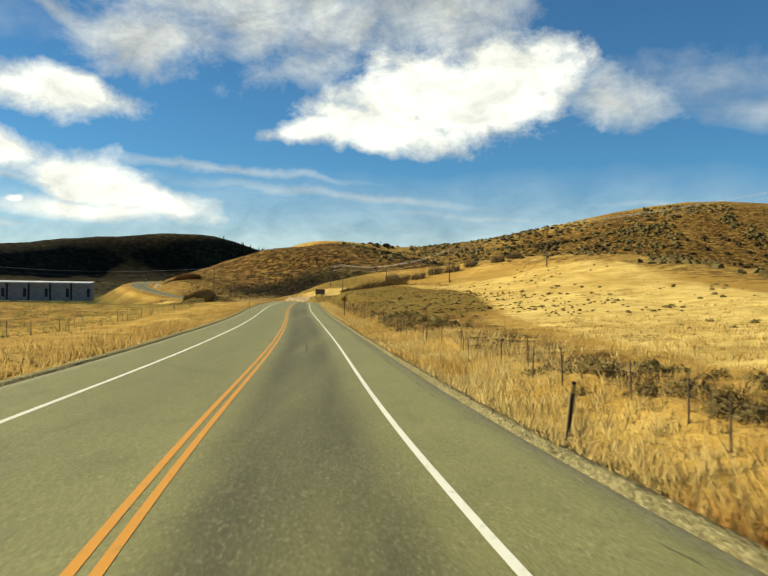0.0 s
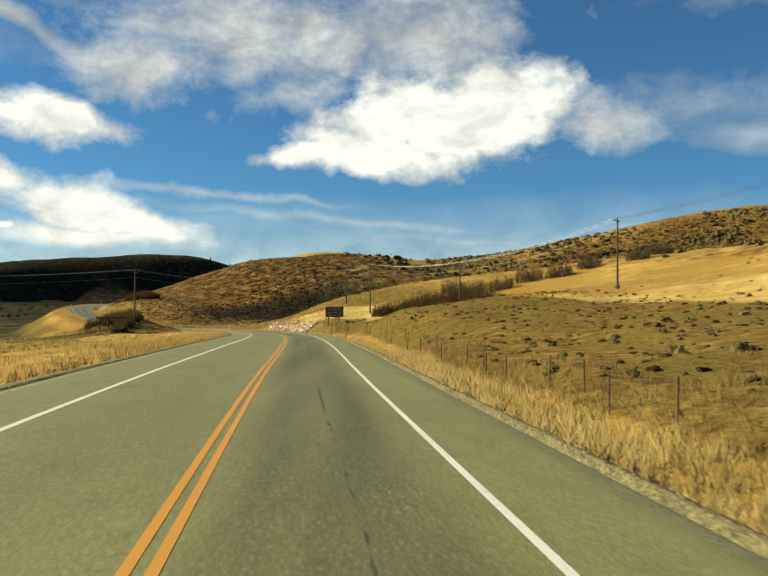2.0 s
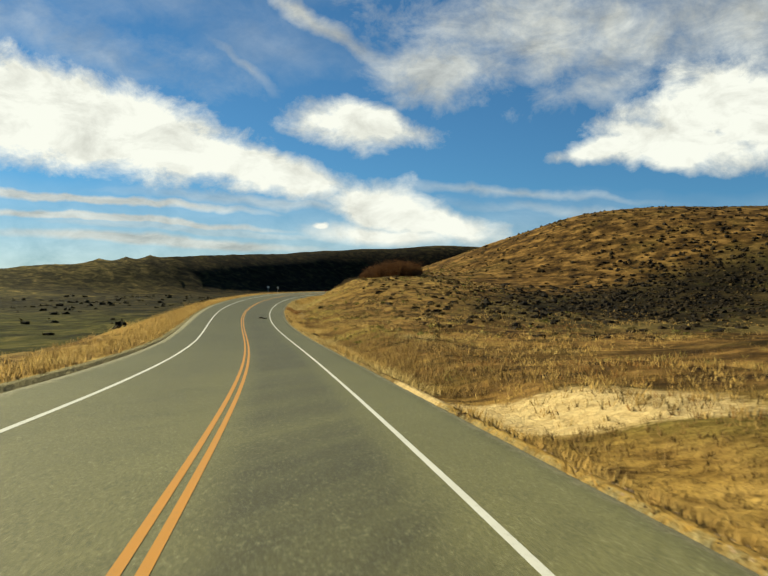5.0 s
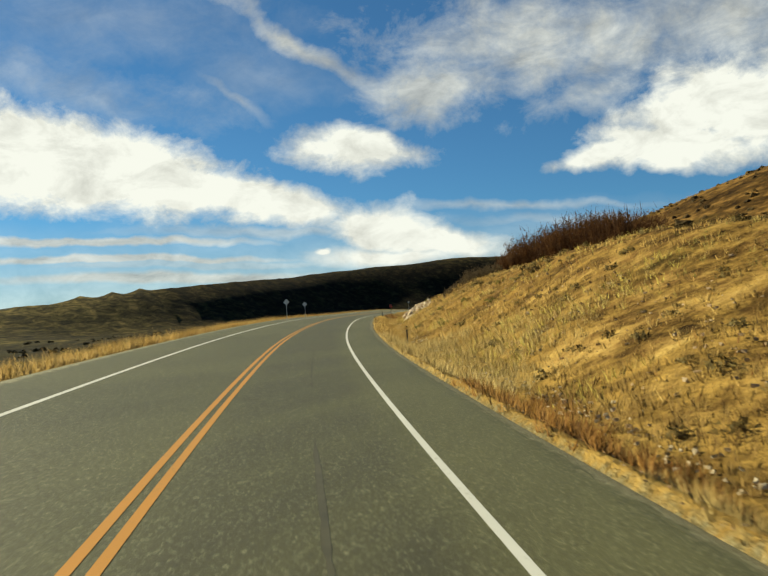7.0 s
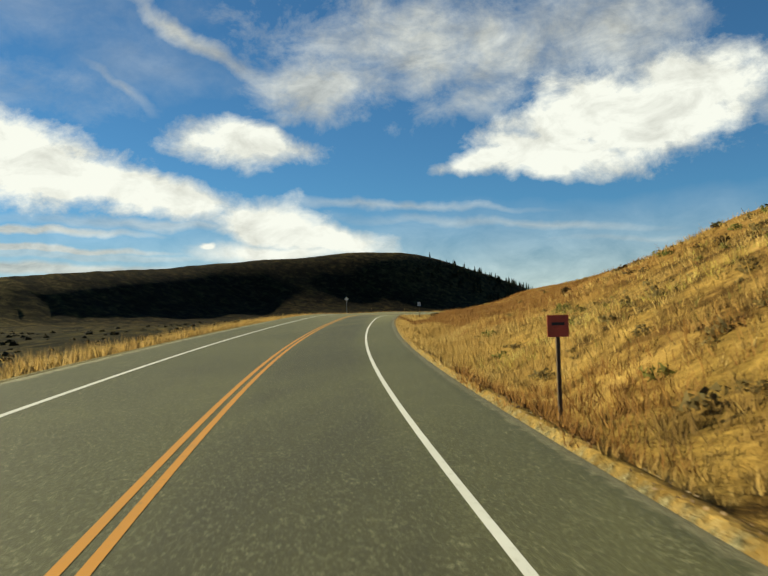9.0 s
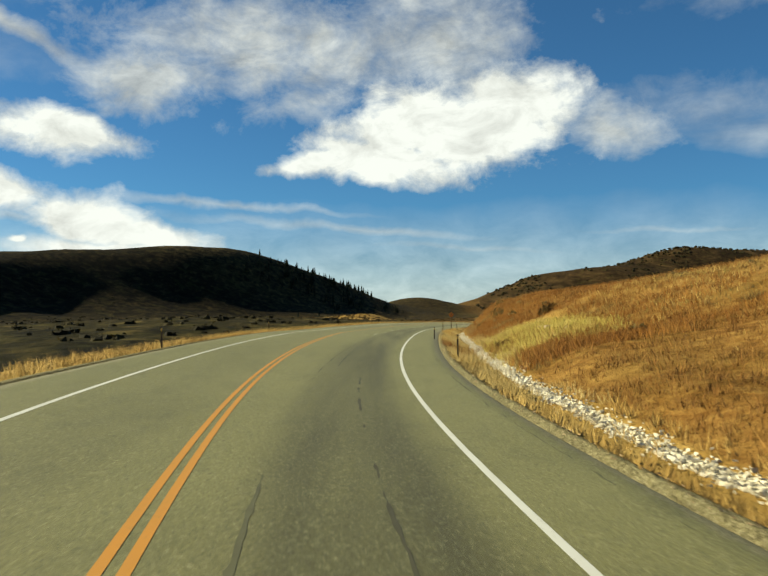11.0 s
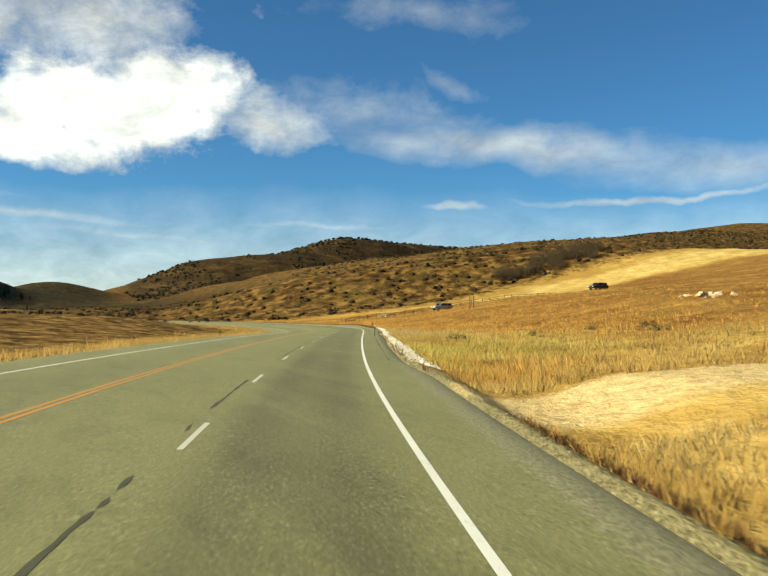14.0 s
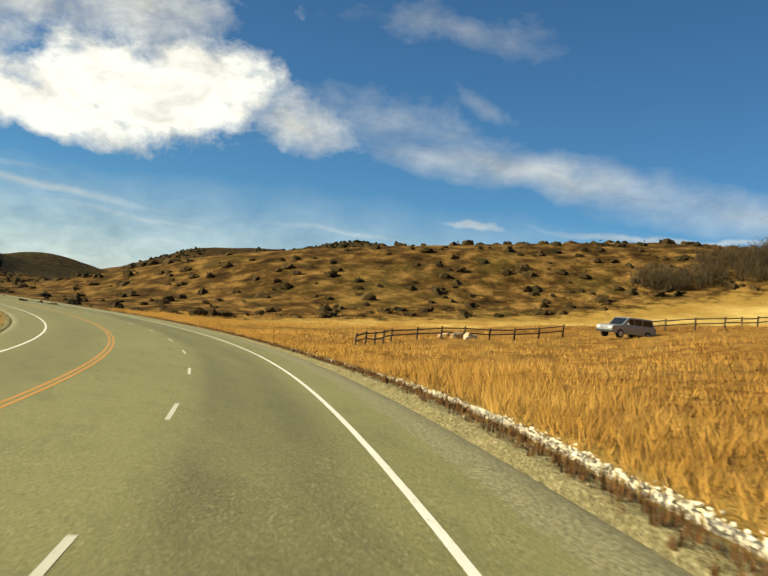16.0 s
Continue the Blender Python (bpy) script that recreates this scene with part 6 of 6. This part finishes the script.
rubble("stone_lining", 225, 300, 4.2, 5.2, 0.2, 500, "scattered white stones in the ditch")
rubble("stone_lining", 500, 640, 4.4, 5.6, 0.15, 1300, "scattered pale stones at the foot of the cutting", M_CHIPPALE)
rubble("slope_stones", 515, 645, 5.2, 14, 0.17, 900, "pale broken stones on the grassy cutting", M_CHIPTAN)
rubble("slope_stones", 930, 1010, 14, 26, 0.22, 120, "white stones lying on the golden slope")
rubble("loose_gravel", -5, 1280, 1.2, 3.0, 0.055, 15000, "loose gravel along the edge of the asphalt", M_CHIPTAN)

# tar seams, tyre marks and one painted cable shadow on the asphalt
M_TAR = plain("tar_and_shadow_line", (0.055, 0.05, 0.022), 0.8, grain=3.0)


M_CRACK = plain("open_crack", (0.03, 0.026, 0.013), 0.9, grain=6.0)
M_SEAL = plain("faded_tar_seam", (0.09, 0.085, 0.036), 0.8, grain=3.0)


def dark_line(s0, s1, o0, o1, wide, wob, seed, mat=None, gaps=0.3):
    """A cracked line of tar, once a painted cable shadow: it wanders, swells and breaks off."""
    lengthwise = abs(s1 - s0) > abs(o1 - o0)
    n = max(8, int((abs(s1 - s0) if lengthwise else abs(o1 - o0)) * 3.2))
    u = np.linspace(0, 1, n)
    r = np.random.default_rng(seed)
    w = np.convolve(r.normal(0, 1, n + 24), np.ones(13) / 5, "same")[12:-12] * wob * 0.45 + r.normal(0, 0.3 * wob, n)
    swell = np.convolve(r.normal(0, 1, n + 8), np.ones(5) / 2.3, "same")[4:-4] + 0.5 * r.normal(0, 1, n)
    half = wide * 0.5 * np.clip(0.75 + 0.5 * swell, 0.0, 1.5)
    rest = np.convolve(r.normal(0, 1, n + 40), np.ones(21) / 4.6, "same")[20:-20]
    half[rest < np.quantile(rest, gaps)] = 0.0
    s, o = s0 + (s1 - s0) * u, o0 + (o1 - o0) * u
    lo_, hi_ = ((s, o + w - half), (s, o + w + half)) if lengthwise else ((s + w - half, o), (s + w + half, o))
    v = np.concatenate([road_point(lo_[0], lo_[1], 0.003), road_point(hi_[0], hi_[1], 0.003)])
    i = np.arange(n - 1)
    i = i[(half[:-1] + half[1:]) > 0.002]
    ob = raw_mesh("tar_and_shadow_line", v, np.stack([i, i + 1, i + 1 + n, i + n], -1), mat or M_TAR)
    ob.parent = road
    tagged(ob, "dark line: sealed cracks, and one painted cable shadow")


for k, (a, b, o) in enumerate(((-10, 60, -1.55), (70, 140, -1.5), (175, 300, -1.5), (480, 600, -1.75), (740, 830, -1.55), (868, 1010, -1.0), (1060, 1100, -1.05), (1103, 1170, -0.65))):
    dark_line(a, b, o, o - 0.1, 0.055 if a > 1050 else 0.04, 0.05, 30 + k, M_CRACK if a > 1050 else M_SEAL, 0.1 if a > 1050 else 0.45)
for k, (a, b, o, w) in enumerate(((38, 62, 1.7, 0.09), (83, 92, 1.75, 0.12), (118, 128, 1.7, 0.1), (150, 172, 1.6, 0.08), (190, 240, 1.72, 0.1), (262, 276, 1.9, 0.1), (296, 340, 1.9, 0.1), (345, 372, 1.6, 0.09), (500, 545, 1.6, 0.1),
                                  (560, 600, 1.7, 0.1), (745, 765, 1.3, 0.09), (775, 815, 1.5, 0.09), (820, 840, 2.5, 0.06))):
    dark_line(a, b, o, o + 0.06, w * 0.6, 0.025, 60 + k, M_TAR, 0.3)
dark_line(862, 960, 4.9, 4.5, 0.05, 0.03, 90, M_SEAL, 0.25)
dark_line(985, 1140, DASH_OFF + 0.24, DASH_OFF + 0.2, 0.06, 0.03, 91, M_TAR, 0.35)
dark_line(1104, 1150, DASH_OFF - 0.32, DASH_OFF - 0.3, 0.055, 0.03, 92, M_TAR, 0.3)
dark_line(775, 850, LANE - 0.45, LANE - 0.5, 0.07, 0.02, 93, M_SEAL)
dark_line(570, 640, LANE + 1.6, LANE + 1.9, 0.05, 0.05, 94, M_SEAL)
# the first, at 327.5, is an overhead cable's shadow painted on the road
for k, (s, a, b) in enumerate(((327.5, -2.0, 6.2), (826, 0.4, 2.6), (836, 0.2, 2.0), (1104, 0.8, 3.0), (150, 4.6, 5.6), (610, 5.0, 6.0))):
    dark_line(s, s + 0.05, a, b, 0.035, 0.03, 110 + k)
